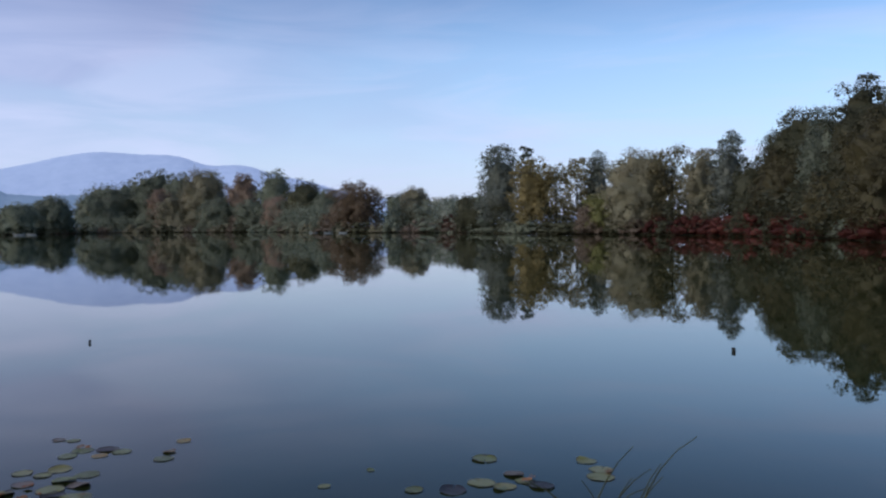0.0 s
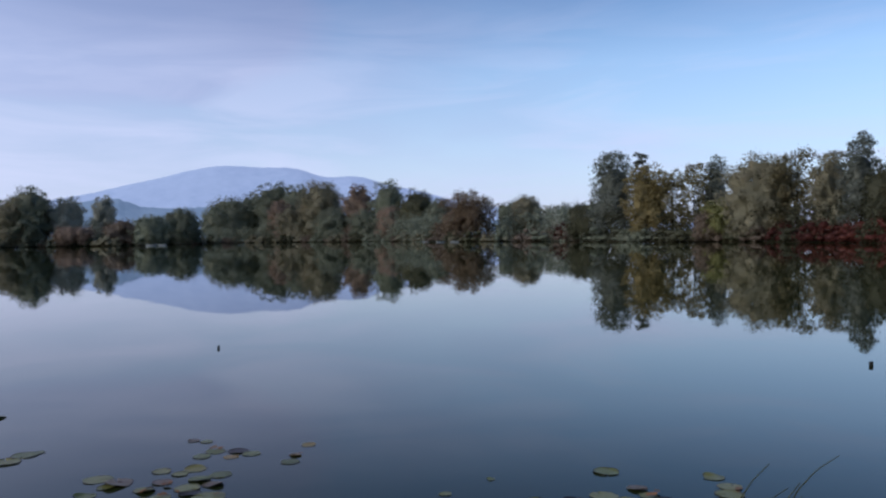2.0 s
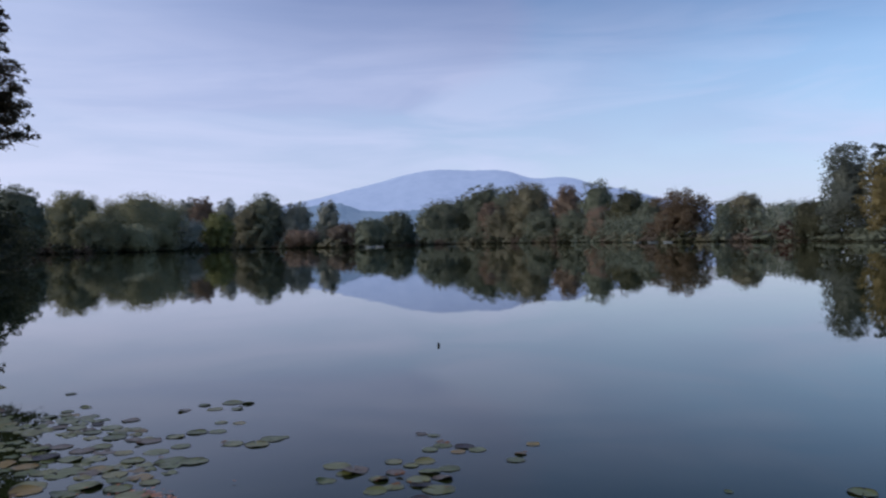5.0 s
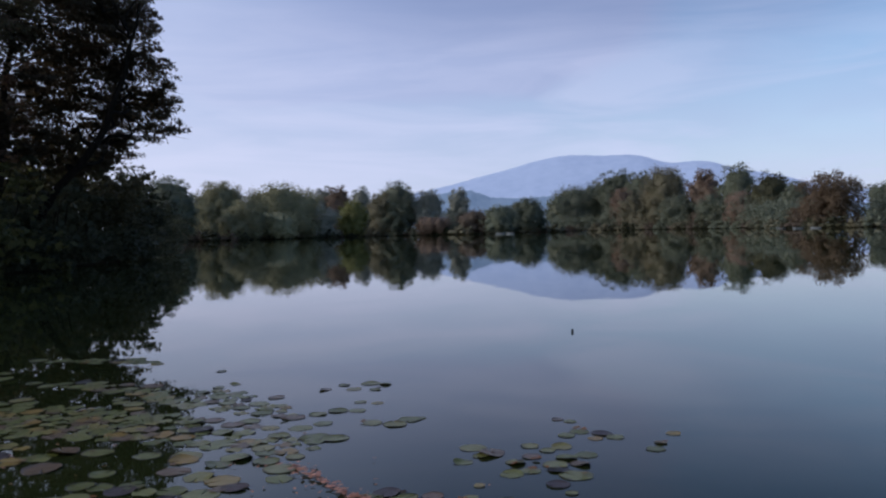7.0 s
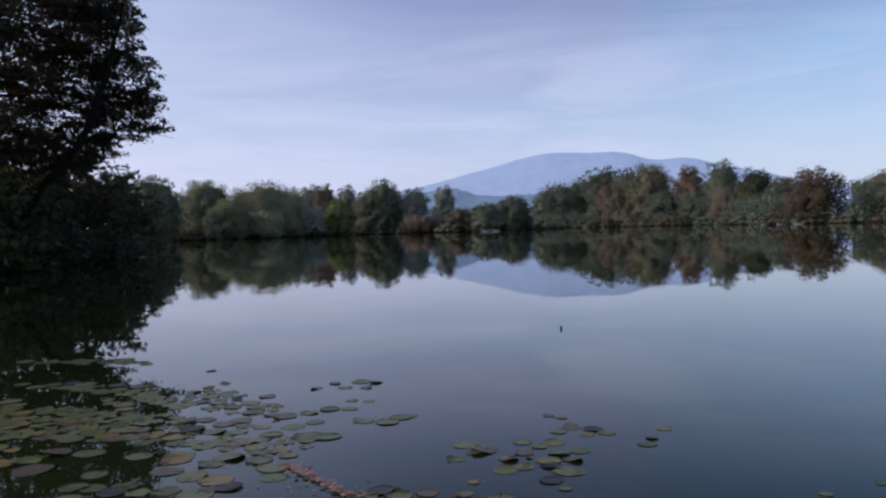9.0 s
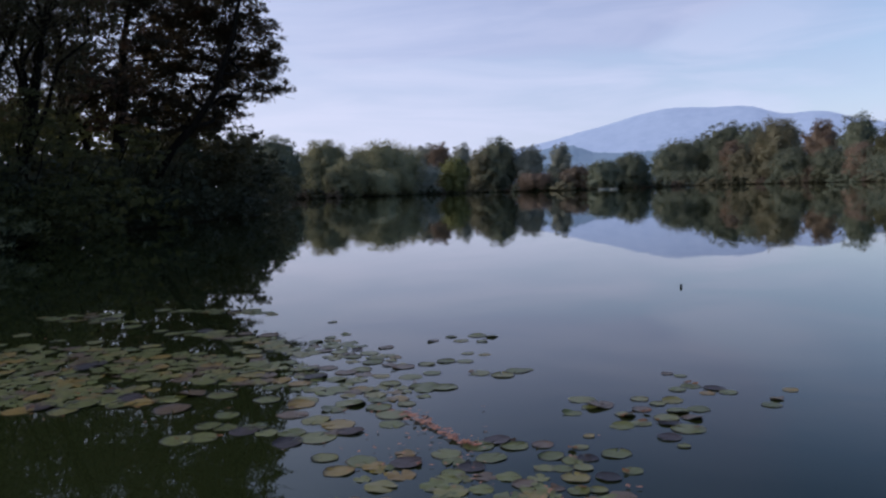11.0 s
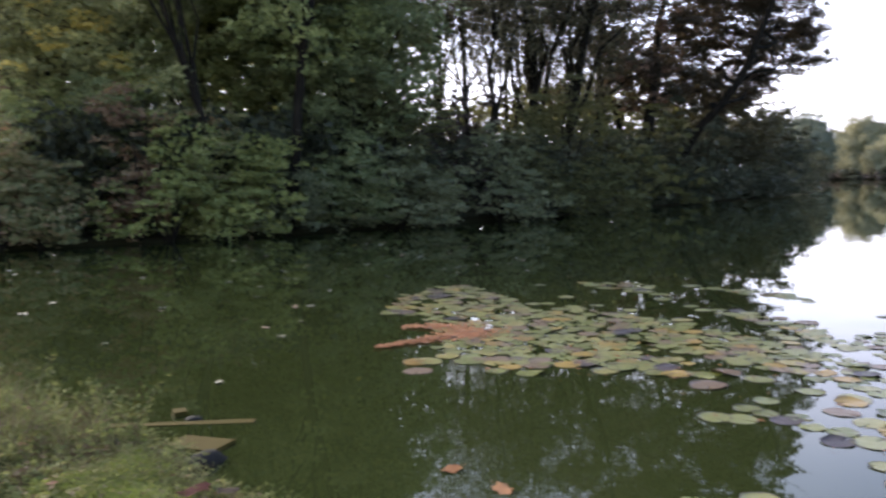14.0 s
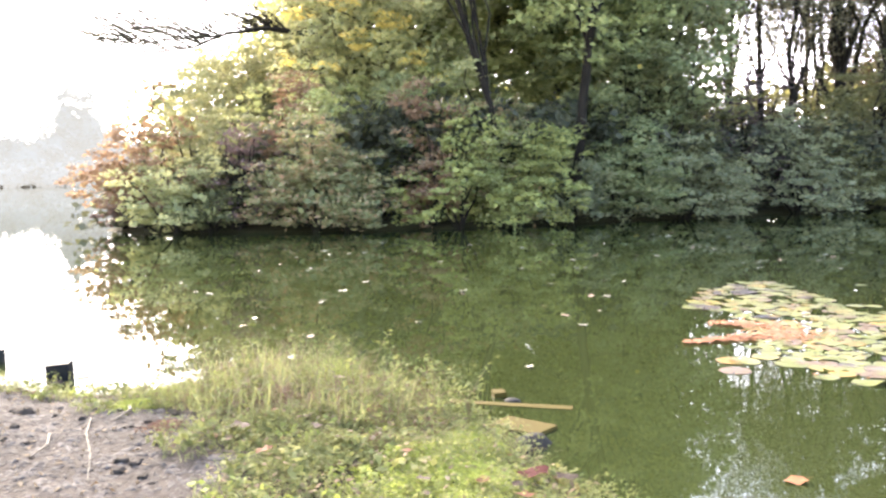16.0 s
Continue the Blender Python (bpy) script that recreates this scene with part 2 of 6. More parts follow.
def bark(name, col, col2):
    m, t, p = material(name)
    n = noise_tex(t, 6.0, 6.0, 0.65, stretch=(1, 1, 0.25))
    t.links.new(ramp(t, n, [(0.3, col), (0.7, col2)]), p.inputs["Base Color"])
    p.inputs["Roughness"].default_value = 0.95
    p.inputs["Specular IOR Level"].default_value = 0.08
    bump(t, p, n, 0.6, 0.03)
    return m


BARK = bark("bark", (0.0072, 0.0054, 0.0036), (0.0204, 0.0156, 0.0108))


def water_material():
    m, t, p = material("lake_water")
    n = noise_tex(t, 0.15, 3.0, 0.5)
    t.links.new(ramp(t, n, [(0.3, (0.0155, 0.0194, 0.0060)), (0.7, (0.0189, 0.0237, 0.0073))]), p.inputs["Base Color"])
    p.inputs["Roughness"].default_value = 0.015
    p.inputs["IOR"].default_value = 1.345
    a = noise_tex(t, 2.2, 3.0, 0.5)
    b = noise_tex(t, 0.35, 2.0, 0.5)
    bump(t, p, math_node(t, "ADD", math_node(t, "MULTIPLY", a, 0.25), b), 0.03, 0.05)
    return m


WATER = water_material()


def earth_material():
    m, t, p = material("shore_earth")
    a = noise_tex(t, 1.3, 5.0)
    b = noise_tex(t, 22.0, 6.0, 0.7)
    soil = ramp(t, b, [(0.25, (0.0150, 0.0112, 0.0082)), (0.5, (0.0350, 0.0275, 0.0212)), (0.75, (0.0640, 0.0520, 0.0415))])
    turf = ramp(t, b, [(0.2, (0.010, 0.008, 0.003)), (0.8, (0.034, 0.028, 0.010))])
    # trodden gravel only on the landing place by the water
    tc = t.nodes.new("ShaderNodeTexCoord")
    d = t.nodes.new("ShaderNodeVectorMath")
    d.operation = "DISTANCE"
    t.links.new(tc.outputs["Object"], d.inputs[0])
    d.inputs[1].default_value = (-2.6, -4.2, 0.1)
    edge = math_node(t, "ADD", d.outputs["Value"], math_node(t, "MULTIPLY", a, 1.6))
    trod = math_node(t, "SUBTRACT", math_node(t, "MULTIPLY", edge, 0.2), 0.3)
    t.links.new(mixed(t, ramp(t, trod, [(0.42, (0, 0, 0)), (0.50, (1, 1, 1))]), soil, turf), p.inputs["Base Color"])
    p.inputs["Roughness"].default_value = 0.95
    p.inputs["Specular IOR Level"].default_value = 0.08
    bump(t, p, b, 0.9, 0.025)
    return m


EARTH = earth_material()


# Backdrop surfaces: air haze is put into their colour and a faint emission.
def haze_glow_material(name, col, col2, glow):
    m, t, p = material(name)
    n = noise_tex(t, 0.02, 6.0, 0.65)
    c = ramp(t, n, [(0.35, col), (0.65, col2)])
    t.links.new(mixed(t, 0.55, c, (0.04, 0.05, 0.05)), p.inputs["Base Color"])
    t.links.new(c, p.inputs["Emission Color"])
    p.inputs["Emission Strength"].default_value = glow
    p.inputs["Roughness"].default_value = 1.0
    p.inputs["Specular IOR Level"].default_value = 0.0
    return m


RIDGE = haze_glow_material("far_mountain", (0.27, 0.32, 0.47), (0.31, 0.36, 0.51), 0.78)
HILL = haze_glow_material("far_hill", (0.13, 0.18, 0.27), (0.18, 0.23, 0.32), 0.70)


def plain(name, col, col2, rough=0.6, scale=8.0, spec=0.4):
    m, t, p = material(name)
    oi = t.nodes.new("ShaderNodeObjectInfo")
    n = noise_tex(t, scale, 4.0)
    v = math_node(t, "ADD", math_node(t, "MULTIPLY", oi.outputs["Random"], 0.5), math_node(t, "MULTIPLY", n, 0.5))
    t.links.new(ramp(t, v, [(0.2, col), (0.8, col2)]), p.inputs["Base Color"])
    p.inputs["Roughness"].default_value = rough
    p.inputs["Specular IOR Level"].default_value = spec
    bump(t, p, n, 0.4, 0.004)
    return m


# ---- helpers for meshes ----
def mesh_from(name, verts, faces, mat, smooth=False):
    me = bpy.data.meshes.new(name)
    verts = np.asarray(verts, dtype=np.float32)
    faces = np.asarray(faces, dtype=np.int32)
    k = faces.shape[1]
    me.vertices.add(len(verts))
    me.vertices.foreach_set("co", verts.ravel())
    me.loops.add(faces.size)
    me.loops.foreach_set("vertex_index", faces.ravel())
    me.polygons.add(len(faces))
    me.polygons.foreach_set("loop_start", np.arange(0, faces.size, k, dtype=np.int32))
    me.update(calc_edges=True)
    me.validate()
    me.materials.append(mat)
    if smooth:
        me.shade_smooth()
    return me


def child(name, me, parent, label=""):
    ob = new(name, me)
    ob.parent = parent
    if label:
        tagged(ob, label)
    return ob


def leaves(rng, centres, size, up=0.5, aspect=0.6, face=None):
    """Verts and faces of bent leaf blades round the given places."""
    n = len(centres)
    u = rng.normal(size=(n, 3))
    u[:, 2] *= 0.6
    u /= np.linalg.norm(u, axis=1, keepdims=True)
    nrm = rng.normal(size=(n, 3)) * (0.5 if face is not None else 1.0) + np.array([0, 0, up * (0.7 if face is not None else 2)])
    if face is not None:
        nrm = nrm + face
    w = np.cross(nrm, u)
    w /= np.linalg.norm(w, axis=1, keepdims=True) + 1e-9
    nn = np.cross(u, w)
    s = size * rng.uniform(0.65, 1.35, (n, 1))
    fold = nn * s * rng.uniform(-0.08, 0.18, (n, 1))
    a, b = s * 0.5, s * 0.5 * aspect
    v = np.stack([centres - u * a, centres + w * b + fold + u * a * 0.1, centres + u * a, centres - w * b + fold + u * a * 0.1], 1)
    return v.reshape(-1, 3), np.arange(4 * n).reshape(n, 4)


def tube(points, radii, sides=6):
    pts = np.asarray(points, float)
    n = len(pts)
    vs, fs = [], []
    ang = np.linspace(0, 2 * np.pi, sides, endpoint=False)
    for i in range(n):
        d = pts[min(i + 1, n - 1)] - pts[max(i - 1, 0)]
        d /= np.linalg.norm(d) + 1e-9
        h = np.cross(d, (0.31, 0.95, 0.05))
        h /= np.linalg.norm(h) + 1e-9
        k = np.cross(d, h)
        vs.append(pts[i] + radii[i] * (np.cos(ang)[:, None] * h + np.sin(ang)[:, None] * k))
    for i in range(n - 1):
        for j in range(sides):
            fs.append((i * sides + j, i * sides + (j + 1) % sides, (i + 1) * sides + (j + 1) % sides, (i + 1) * sides + j))
    return np.concatenate(vs), np.array(fs)


def joined(parts):
    vs, fs, o = [], [], 0
    for v, f in parts:
        vs.append(v)
        fs.append(f + o)
        o += len(v)
    return np.concatenate(vs), np.concatenate(fs)


def limb(rng, a, b, r0, r1, n=6, wob=0.06):
    a, b = np.asarray(a, float), np.asarray(b, float)
    s = np.linspace(0, 1, n)[:, None]
    sag = np.linalg.norm(b - a)
    pts = a + (b - a) * s
    pts[1:-1] += rng.normal(size=(n - 2, 3)) * wob * sag * 0.5
    pts += np.array([0, 0, 1.0]) * (np.sin(s * np.pi) * sag * 0.08)
    return pts, np.linspace(r0, r1, n)


def crown_lobes(rng, shape, h, w, base):
    """Ellipsoids that make up a crown of height h - base and width w."""
    ch = h - base
    out = []
    if shape == "shrub":
        for i in range(14):
            a, r = rng.uniform(0, 6.28), rng.uniform(0.05, 0.36) * w
            k = rng.uniform(0.11, 0.2) * w
            kz = min(k, ch * 0.24)
            z = base + ch * rng.uniform(0.3, 0.98) * (1 - 0.8 * (r / w) ** 2 * 2) - kz
            out.append((math.cos(a) * r, math.sin(a) * r, z, k, k, kz))
        for i in range(6):
            a = i * 1.05 + rng.uniform(-0.3, 0.3)
            r = w * rng.uniform(0.24, 0.36)
            out.append((math.cos(a) * r, math.sin(a) * r, base + ch * 0.16, w * 0.2, w * 0.2, ch * 0.22))
    else:
        out.append((0, 0, base + ch * 0.46, w * 0.38, w * 0.38, ch * 0.44))
        out.append((0, 0, base + ch * 0.25, w * 0.36, w * 0.36, ch * 0.27))
        for i in range(20):
            a = i * 2.4 + rng.uniform(-0.4, 0.4)
            e = math.asin(-0.55 + 1.5 * (i + 0.5) / 20) if i < 19 else 1.3
            k = w * rng.uniform(0.12, 0.20)
            q = rng.uniform(0.74, 1.0)
            z = base + ch * (0.46 + 0.44 * q * math.sin(e))
            out.append((math.cos(a) * math.cos(e) * w * 0.38 * q, math.sin(a) * math.cos(e) * w * 0.38 * q, z, k, k, max(0.2, min(ch * 0.15, h - z))))
    return out


def crown_points(rng, lobes, clumps, per, spread, flat=0.8):
    """Leaf sprays: small domes of leaves set over the lobes, facing up and out."""
    vol = np.array([(l[3] * l[4] * l[5]) ** 0.67 for l in lobes])
    idx = rng.choice(len(lobes), clumps, p=vol / vol.sum())
    d = rng.normal(size=(clumps, 3))
    d /= np.linalg.norm(d, axis=1, keepdims=True)
    L = np.array(lobes)[idx]
    c = L[:, :3] + d * L[:, 3:6] * rng.uniform(0.45, 1.0, (clumps, 1)) ** 0.35
    n = clumps * per
    o = rng.normal(size=(n, 3)) + np.repeat(d, per, 0) * 0.7
    if flat < 0.99:
        o[:, 2] = np.abs(o[:, 2]) * 0.9 - 0.25
    o /= np.linalg.norm(o, axis=1, keepdims=True)
    size = spread * rng.uniform(0.55, 1.45, (clumps, 1))
    if flat >= 0.99:
        dd = np.repeat(d, per, 0)
        g = rng.normal(size=(n, 3)) * 0.75
        return c, np.repeat(c, per, 0) + g * np.repeat(size, per, 0), dd + g * 0.5
    p = np.repeat(c, per, 0) + o * np.repeat(size, per, 0) * rng.uniform(0.45, 1.0, (n, 1)) * np.array([1, 1, flat])
    return c, p, o + np.repeat(d, per, 0) * 0.4


def far_lobes(rng, kind, h, w, base):
    """Uneven boughs over the outside of a crown, each a flattened ball, and the envelope they sit on."""
    ch = h - base
    ph = rng.uniform(0, 6.28, 4)
    n = 30 if kind == "sparse" else 46 if kind == "poplar" else 64
    zc, rz = base + ch * 0.45, ch * 0.55
    out = []
    for i in range(n):
        e = -0.8 + 1.78 * (i + 0.5) / n
        a = i * 2.399 + rng.uniform(-0.3, 0.3)
        ce = math.sqrt(max(0.0, 1 - e * e)) ** (0.75 if e > 0 else 0.35)
        r = 0.5 * w * (1 + 0.13 * math.sin(2 * a + ph[0] + 1.5 * e) + 0.09 * math.sin(3 * a + ph[1] - 3 * e))
        k = w * (rng.uniform(0.09, 0.18) if n == 64 else rng.uniform(0.13, 0.22))
        q = rng.uniform(0.86, 1.06) if rng.random() < 0.8 else 0.66
        z = zc + rz * e * (1 + 0.06 * math.sin(2 * a + ph[2])) - (k * 0.55 if e > 0.5 else 0)
        out.append((math.cos(a) * ce * max(0.2, r * q - k * 0.8), math.sin(a) * ce * max(0.2, r * q - k * 0.8), max(z, base + k * 0.4), k, k, k * rng.uniform(0.65, 0.95)))
    return out


def far_points(rng, lobes, n, mid):
    """Leaf tufts thrown over the boughs, thicker on their upper, outer side."""
    L = np.array(lobes)
    k2 = L[:, 3] ** 2
    i = rng.choice(len(L), n, p=k2 / k2.sum())
    c, k = L[i, :3], L[i, 3:6]
    out = c - np.array(mid)
    out /= np.linalg.norm(out, axis=1, keepdims=True) + 1e-6
    d = rng.normal(size=(n, 3)) + out * 0.7 + np.array([0, 0, 0.3])
    d /= np.linalg.norm(d, axis=1, keepdims=True)
    p = c + d * k * np.clip(rng.normal(0.88, 0.24, (n, 1)), 0.2, 1.5)
    return p, d * 0.9 + out * 0.8


def core_points(rng, lobes, n, inner):
    """Leaves deep inside the lobes, that close the crown."""
    vol = np.array([l[3] * l[4] * l[5] for l in lobes])
    L = np.array(lobes)[rng.choice(len(lobes), n, p=vol / vol.sum())]
    d = rng.normal(size=(n, 3))
    d /= np.linalg.norm(d, axis=1, keepdims=True)
    return L[:, :3] + d * L[:, 3:6] * inner * rng.uniform(0, 1, (n, 1)) ** 0.4


def ball_quads(n):
    """A sphere of quads: a cube's faces, cut n by n and blown up."""
    q = np.linspace(-1, 1, n + 1)
    vs, fs = [], []
    for axis in range(3):
        for sgn in (-1, 1):
            o = len(vs)
            for a in q:
                for b in q:
                    c = np.zeros(3)
                    c[axis], c[(axis + 1) % 3], c[(axis + 2) % 3] = sgn, a, b * sgn
                    vs.append(c / np.linalg.norm(c))
            for i in range(n):
                for j in range(n):
                    k = o + i * (n + 1) + j
                    fs.append((k, k + n + 1, k + n + 2, k + 1))
    return np.array(vs), np.array(fs)


BALL_V, BALL_F = ball_quads(3)
BODY_V, BODY_F = ball_quads(11)


def crown_body(rng, lobes, mid, size):
    """The closed body of a far crown: the hull of its boughs, lumpy and a little inside their leaves."""
    c = np.array(lobes)[:, :3] - np.array(mid)
    k = np.array(lobes)[:, 3] * 0.95
    along = BODY_V @ c.T
    gap = along ** 2 - (c ** 2).sum(1) + k ** 2
    reach = np.where(gap > 0, along + np.sqrt(np.maximum(gap, 0)), 0).max(1)
    typical = np.median(reach[reach > 0])
    reach = np.where(reach > 0, reach, typical * 0.62)
    reach = reach * size * rng.uniform(0.86, 1.05, len(reach))
    v = np.array(mid) + BODY_V * reach[:, None]
    return v, BODY_F


def inner_mass(rng, lobes, size):
    """The shaded inside of a crown: uneven clumps within its lobes."""
    parts = []
    for l in lobes:
        ph = rng.uniform(0, 6.28, 3)
        k = size * (1 + 0.13 * np.sin(3 * BALL_V[:, :1] + 2 * BALL_V[:, 2:] + ph[0]) + 0.10 * np.sin(5 * BALL_V[:, 1:2] + ph[1]) + 0.07 * np.sin(7 * BALL_V[:, 2:] + 4 * BALL_V[:, :1] + ph[2]))
        parts.append((np.array(l[:3]) + BALL_V * k * np.array(l[3:6]), BALL_F))
    return joined(parts)


def woody(name, x, y, h, w, kind, seed, shape="round", base=None, clumps=170, per=14, leaf=0.42, spread=None, z=0.3, label="", category="tree", group="", trunk_r=None, lean=(0, 0), twigs=0, limbs=9, mat=None, aspect=0.6, flat=0.8, dens=None, core=0.0, inner=0.85, grow=1.7, mass=0.0, far=False):
    rng = np.random.default_rng(seed)
    top = tagged(new(name), label, category, group)
    top.matrix_world = pose(x, y, z)
    base = h * 0.16 if base is None else base
    made = far_lobes(rng, kind, h, w, base) if far else crown_lobes(rng, shape, h, w, base)
    lobes = [(l[0] + lean[0] * l[2] / h, l[1] + lean[1] * l[2] / h, *l[2:]) for l in made]
    spread = leaf * 1.1 if spread is None else spread
    if dens:
        leaf *= 1.17
        clumps = max(20, int(dens * h * w / (0.5 * leaf * leaf * aspect) / per))
    if far:
        pts, face = far_points(rng, lobes, clumps * per, (0, 0, base + (h - base) * 0.35))
        cl = pts[::per]
    else:
        cl, pts, face = crown_points(rng, lobes, clumps, per, spread, flat)
    pts[:, 2] = np.where(pts[:, 2] < 0.05, rng.uniform(-0.08, 0.35, len(pts)), pts[:, 2])
    v, f = leaves(rng, pts, leaf, aspect=aspect, face=face)
    if core:
        big = leaf * grow
        cp = core_points(rng, lobes, int(core * h * w / (0.4 * big * big)), inner)
        cp[:, 2] = np.maximum(cp[:, 2], 0.05)
        v, f = joined([(v, f), leaves(rng, cp, big, aspect=0.8)])
    if mass:
        mv, mf = crown_body(rng, lobes, (lean[0] * 0.4, lean[1] * 0.4, base + (h - base) * 0.42), mass) if far else inner_mass(rng, lobes, mass)
        mv[:, 2] = np.maximum(mv[:, 2], 0.0)
        v, f = joined([(v, f), (mv, mf)])
    child("crown" if category == "tree" else "foliage", mesh_from(name + "_leaves", v, f, mat or LEAF[kind]), top)
    tr = trunk_r or max(0.05, h * 0.014)
    parts = []
    if category == "tree":
        n = 9
        zz = np.linspace(0, h * 0.86, n)
        tp = np.stack([lean[0] * zz / h + rng.normal(size=n) * w * 0.012, lean[1] * zz / h + rng.normal(size=n) * w * 0.012, zz - 0.3], 1)
        rr = tr * (1 - 0.85 * zz / (h * 0.86)) * (1 + 0.5 * np.exp(-zz / (tr * 3)))
        parts.append(tube(tp, rr, 8))
        for i in range(limbs):
            k = rng.integers(2, n - 2)
            l = lobes[(i * 3 + 1) % len(lobes)]
            if l[2] < tp[k][2]:
                k = max(2, k - 3)
            lp, lr = limb(rng, tp[k], l[:3], rr[k] * 0.5, tr * 0.06)
            parts.append(tube(lp, lr, 5))
    else:
        for i in range(limbs):
            l = lobes[i % len(lobes)]
            a = rng.uniform(0, 6.28)
            lp, lr = limb(rng, (math.cos(a) * 0.01, math.sin(a) * 0.01, -0.25), (l[0], l[1], l[2] + l[5] * 0.4), tr * 0.7, tr * 0.15)
            parts.append(tube(lp, lr, 5))
    for i in range(twigs):
        c = cl[rng.integers(len(cl))]
        l = lobes[rng.integers(len(lobes))]
        s = np.array(l[:3]) * 0.5 + c * 0.5 + np.array([0, 0, -0.06 * h])
        lp, lr = limb(rng, s, c, tr * 0.07, tr * 0.02, 4)
        parts.append(tube(lp, lr, 4))
    v, f = joined(parts)
    child("trunk" if category == "tree" else "stem", mesh_from(name + "_wood", v, f, BARK, True), top)
    return top


# ---- lake, ground and distance ----
LAKE_NEAR = [(-3.3, 0.25), (-3.78, -0.10), (-4.25, -0.22), (-4.7, -0.45), (-5.2, -0.95), (-5.75, -1.55), (-5.9, -1.95), (-5.35, -2.3), (-5.2, -2.9), (-5.45, -3.5), (-6.2, -4.6), (-9, -8), (-16, -17), (-32, -28), (-70, -52)]
LAKE_WEST = [(-120, -78), (-142, -92), (-150, -40), (-120, -18), (-60, -16), (-30, -12.4), (-22.2, -10.2), (-20.6, -8.4), (-20.4, -5), (-21.2, -1), (-23, 3), (-25.2, 7), (-27, 11), (-33, 18), (-40, 28), (-49, 40), (-60, 54), (-74, 66), (-100, 80), (-150, 120)]
LAKE_NORTH = [(-200, 158), (-186, 171), (-179, 180), (-186, 216), (-178, 256), (-140, 248), (-140, 300), (-128, 330), (-95, 316), (-68, 285), (-52, 272), (-28, 212), (-10, 200), (3, 182), (9, 156), (17, 138), (25, 129), (30, 117), (35, 97), (37, 87), (34, 67), (31, 57)]
LAKE_EAST = [(28, 40), (24, 24), (16, 10), (9, 4), (5, 2.2), (2.5, 1.7), (0.5, 1.5), (-1.2, 1.3), (-2.4, 0.9)]
LAKE = np.array(LAKE_NEAR + LAKE_WEST + LAKE_NORTH + LAKE_EAST, float)


def lake_distance(p):
    """Signed distance to the shore line: positive on land."""
    a, b = LAKE, np.roll(LAKE, -1, 0)
    best = np.full(len(p), 1e9)
    inside = np.zeros(len(p), bool)
    for (ax, ay), (bx, by) in zip(a, b):
        dx, dy = bx - ax, by - ay
        s = np.clip(((p[:, 0] - ax) * dx + (p[:, 1] - ay) * dy) / (dx * dx + dy * dy), 0, 1)
        best = np.minimum(best, np.hypot(p[:, 0] - ax - s * dx, p[:, 1] - ay - s * dy))
        cross = (ay > p[:, 1]) != (by > p[:, 1])
        with np.errstate(divide="ignore", invalid="ignore"):
            xi = ax + (p[:, 1] - ay) / (by - ay) * dx if by != ay else np.full(len(p), 1e9)
        inside ^= cross & (p[:, 0] < xi)
    return np.where(inside, -best, best)


def wavy(p, scale, seed):
    g = np.random.default_rng(seed)
    z = np.zeros(len(p))
    for i in range(6):
        k = g.normal(size=2) / scale * (1.7 ** i)
        z += np.sin(p[:, 0] * k[0] + p[:, 1] * k[1] + g.uniform(0, 6.28)) / (1.6 ** i)
    return z / 2.2


def land_height(p):
    d = lake_distance(p)
    r = np.hypot(p[:, 0], p[:, 1])
    up = 0.05 + 0.10 * np.tanh(d * 1.6) + 0.55 * np.tanh(np.maximum(d - 3, 0) / 14) * np.clip(r / 20, 0, 1) + 0.02 * wavy(p, 0.35, 3) * np.clip(d * 3, 0, 1)
    down = -np.minimum(0.9, 0.02 + 0.28 * -d)
    return np.where(d > 0, up, down)


def build_ground():
    rad = np.concatenate([[0.0], np.geomspace(0.25, 12, 110), np.geomspace(12.4, 4600, 190)])
    na = 240
    ang = np.linspace(0, 2 * np.pi, na, endpoint=False)
    R, A = np.meshgrid(rad[1:], ang, indexing="ij")
    p = np.stack([R.ravel() * np.cos(A.ravel()) - 2.0, R.ravel() * np.sin(A.ravel()) - 0.5], 1)
    z = land_height(p)
    v = np.concatenate([np.c_[p, z], [[-2.0, -0.5, float(land_height(np.array([[-2.0, -0.5]]))[0])]]])
    n = len(rad) - 1
    i, j = np.meshgrid(np.arange(n - 1), np.arange(na), indexing="ij")
    f = np.stack([i * na + j, (i + 1) * na + j, (i + 1) * na + (j + 1) % na, i * na + (j + 1) % na], -1).reshape(-1, 4)
    me = mesh_from("ground", v, f, EARTH, True)
    bm = bmesh.new()
    bm.from_mesh(me)
    bm.verts.ensure_lookup_table()
    bm.faces.new([bm.verts[k] for k in range(na)])
    bm.to_mesh(me)
    bm.free()
    tagged(new("ground", me), "bare earth and turf of the lake shore", "ground", kind="structure")


build_ground()


def build_water():
    n = 40
    xs = np.concatenate([np.linspace(-230, 60, n)])
    ys = np.concatenate([np.linspace(-110, 345, n)])
    X, Y = np.meshgrid(xs, ys)
    i, j = np.meshgrid(np.arange(n - 1), np.arange(n - 1), indexing="ij")
    f = np.stack([i * n + j, i * n + j + 1, (i + 1) * n + j + 1, (i + 1) * n + j], -1).reshape(-1, 4)
    me = mesh_from("water", np.c_[X.ravel(), Y.ravel(), np.zeros(n * n)], f, WATER, True)
    tagged(new("water", me), "still green lake water mirroring sky and trees", "water", kind="structure")


build_water()


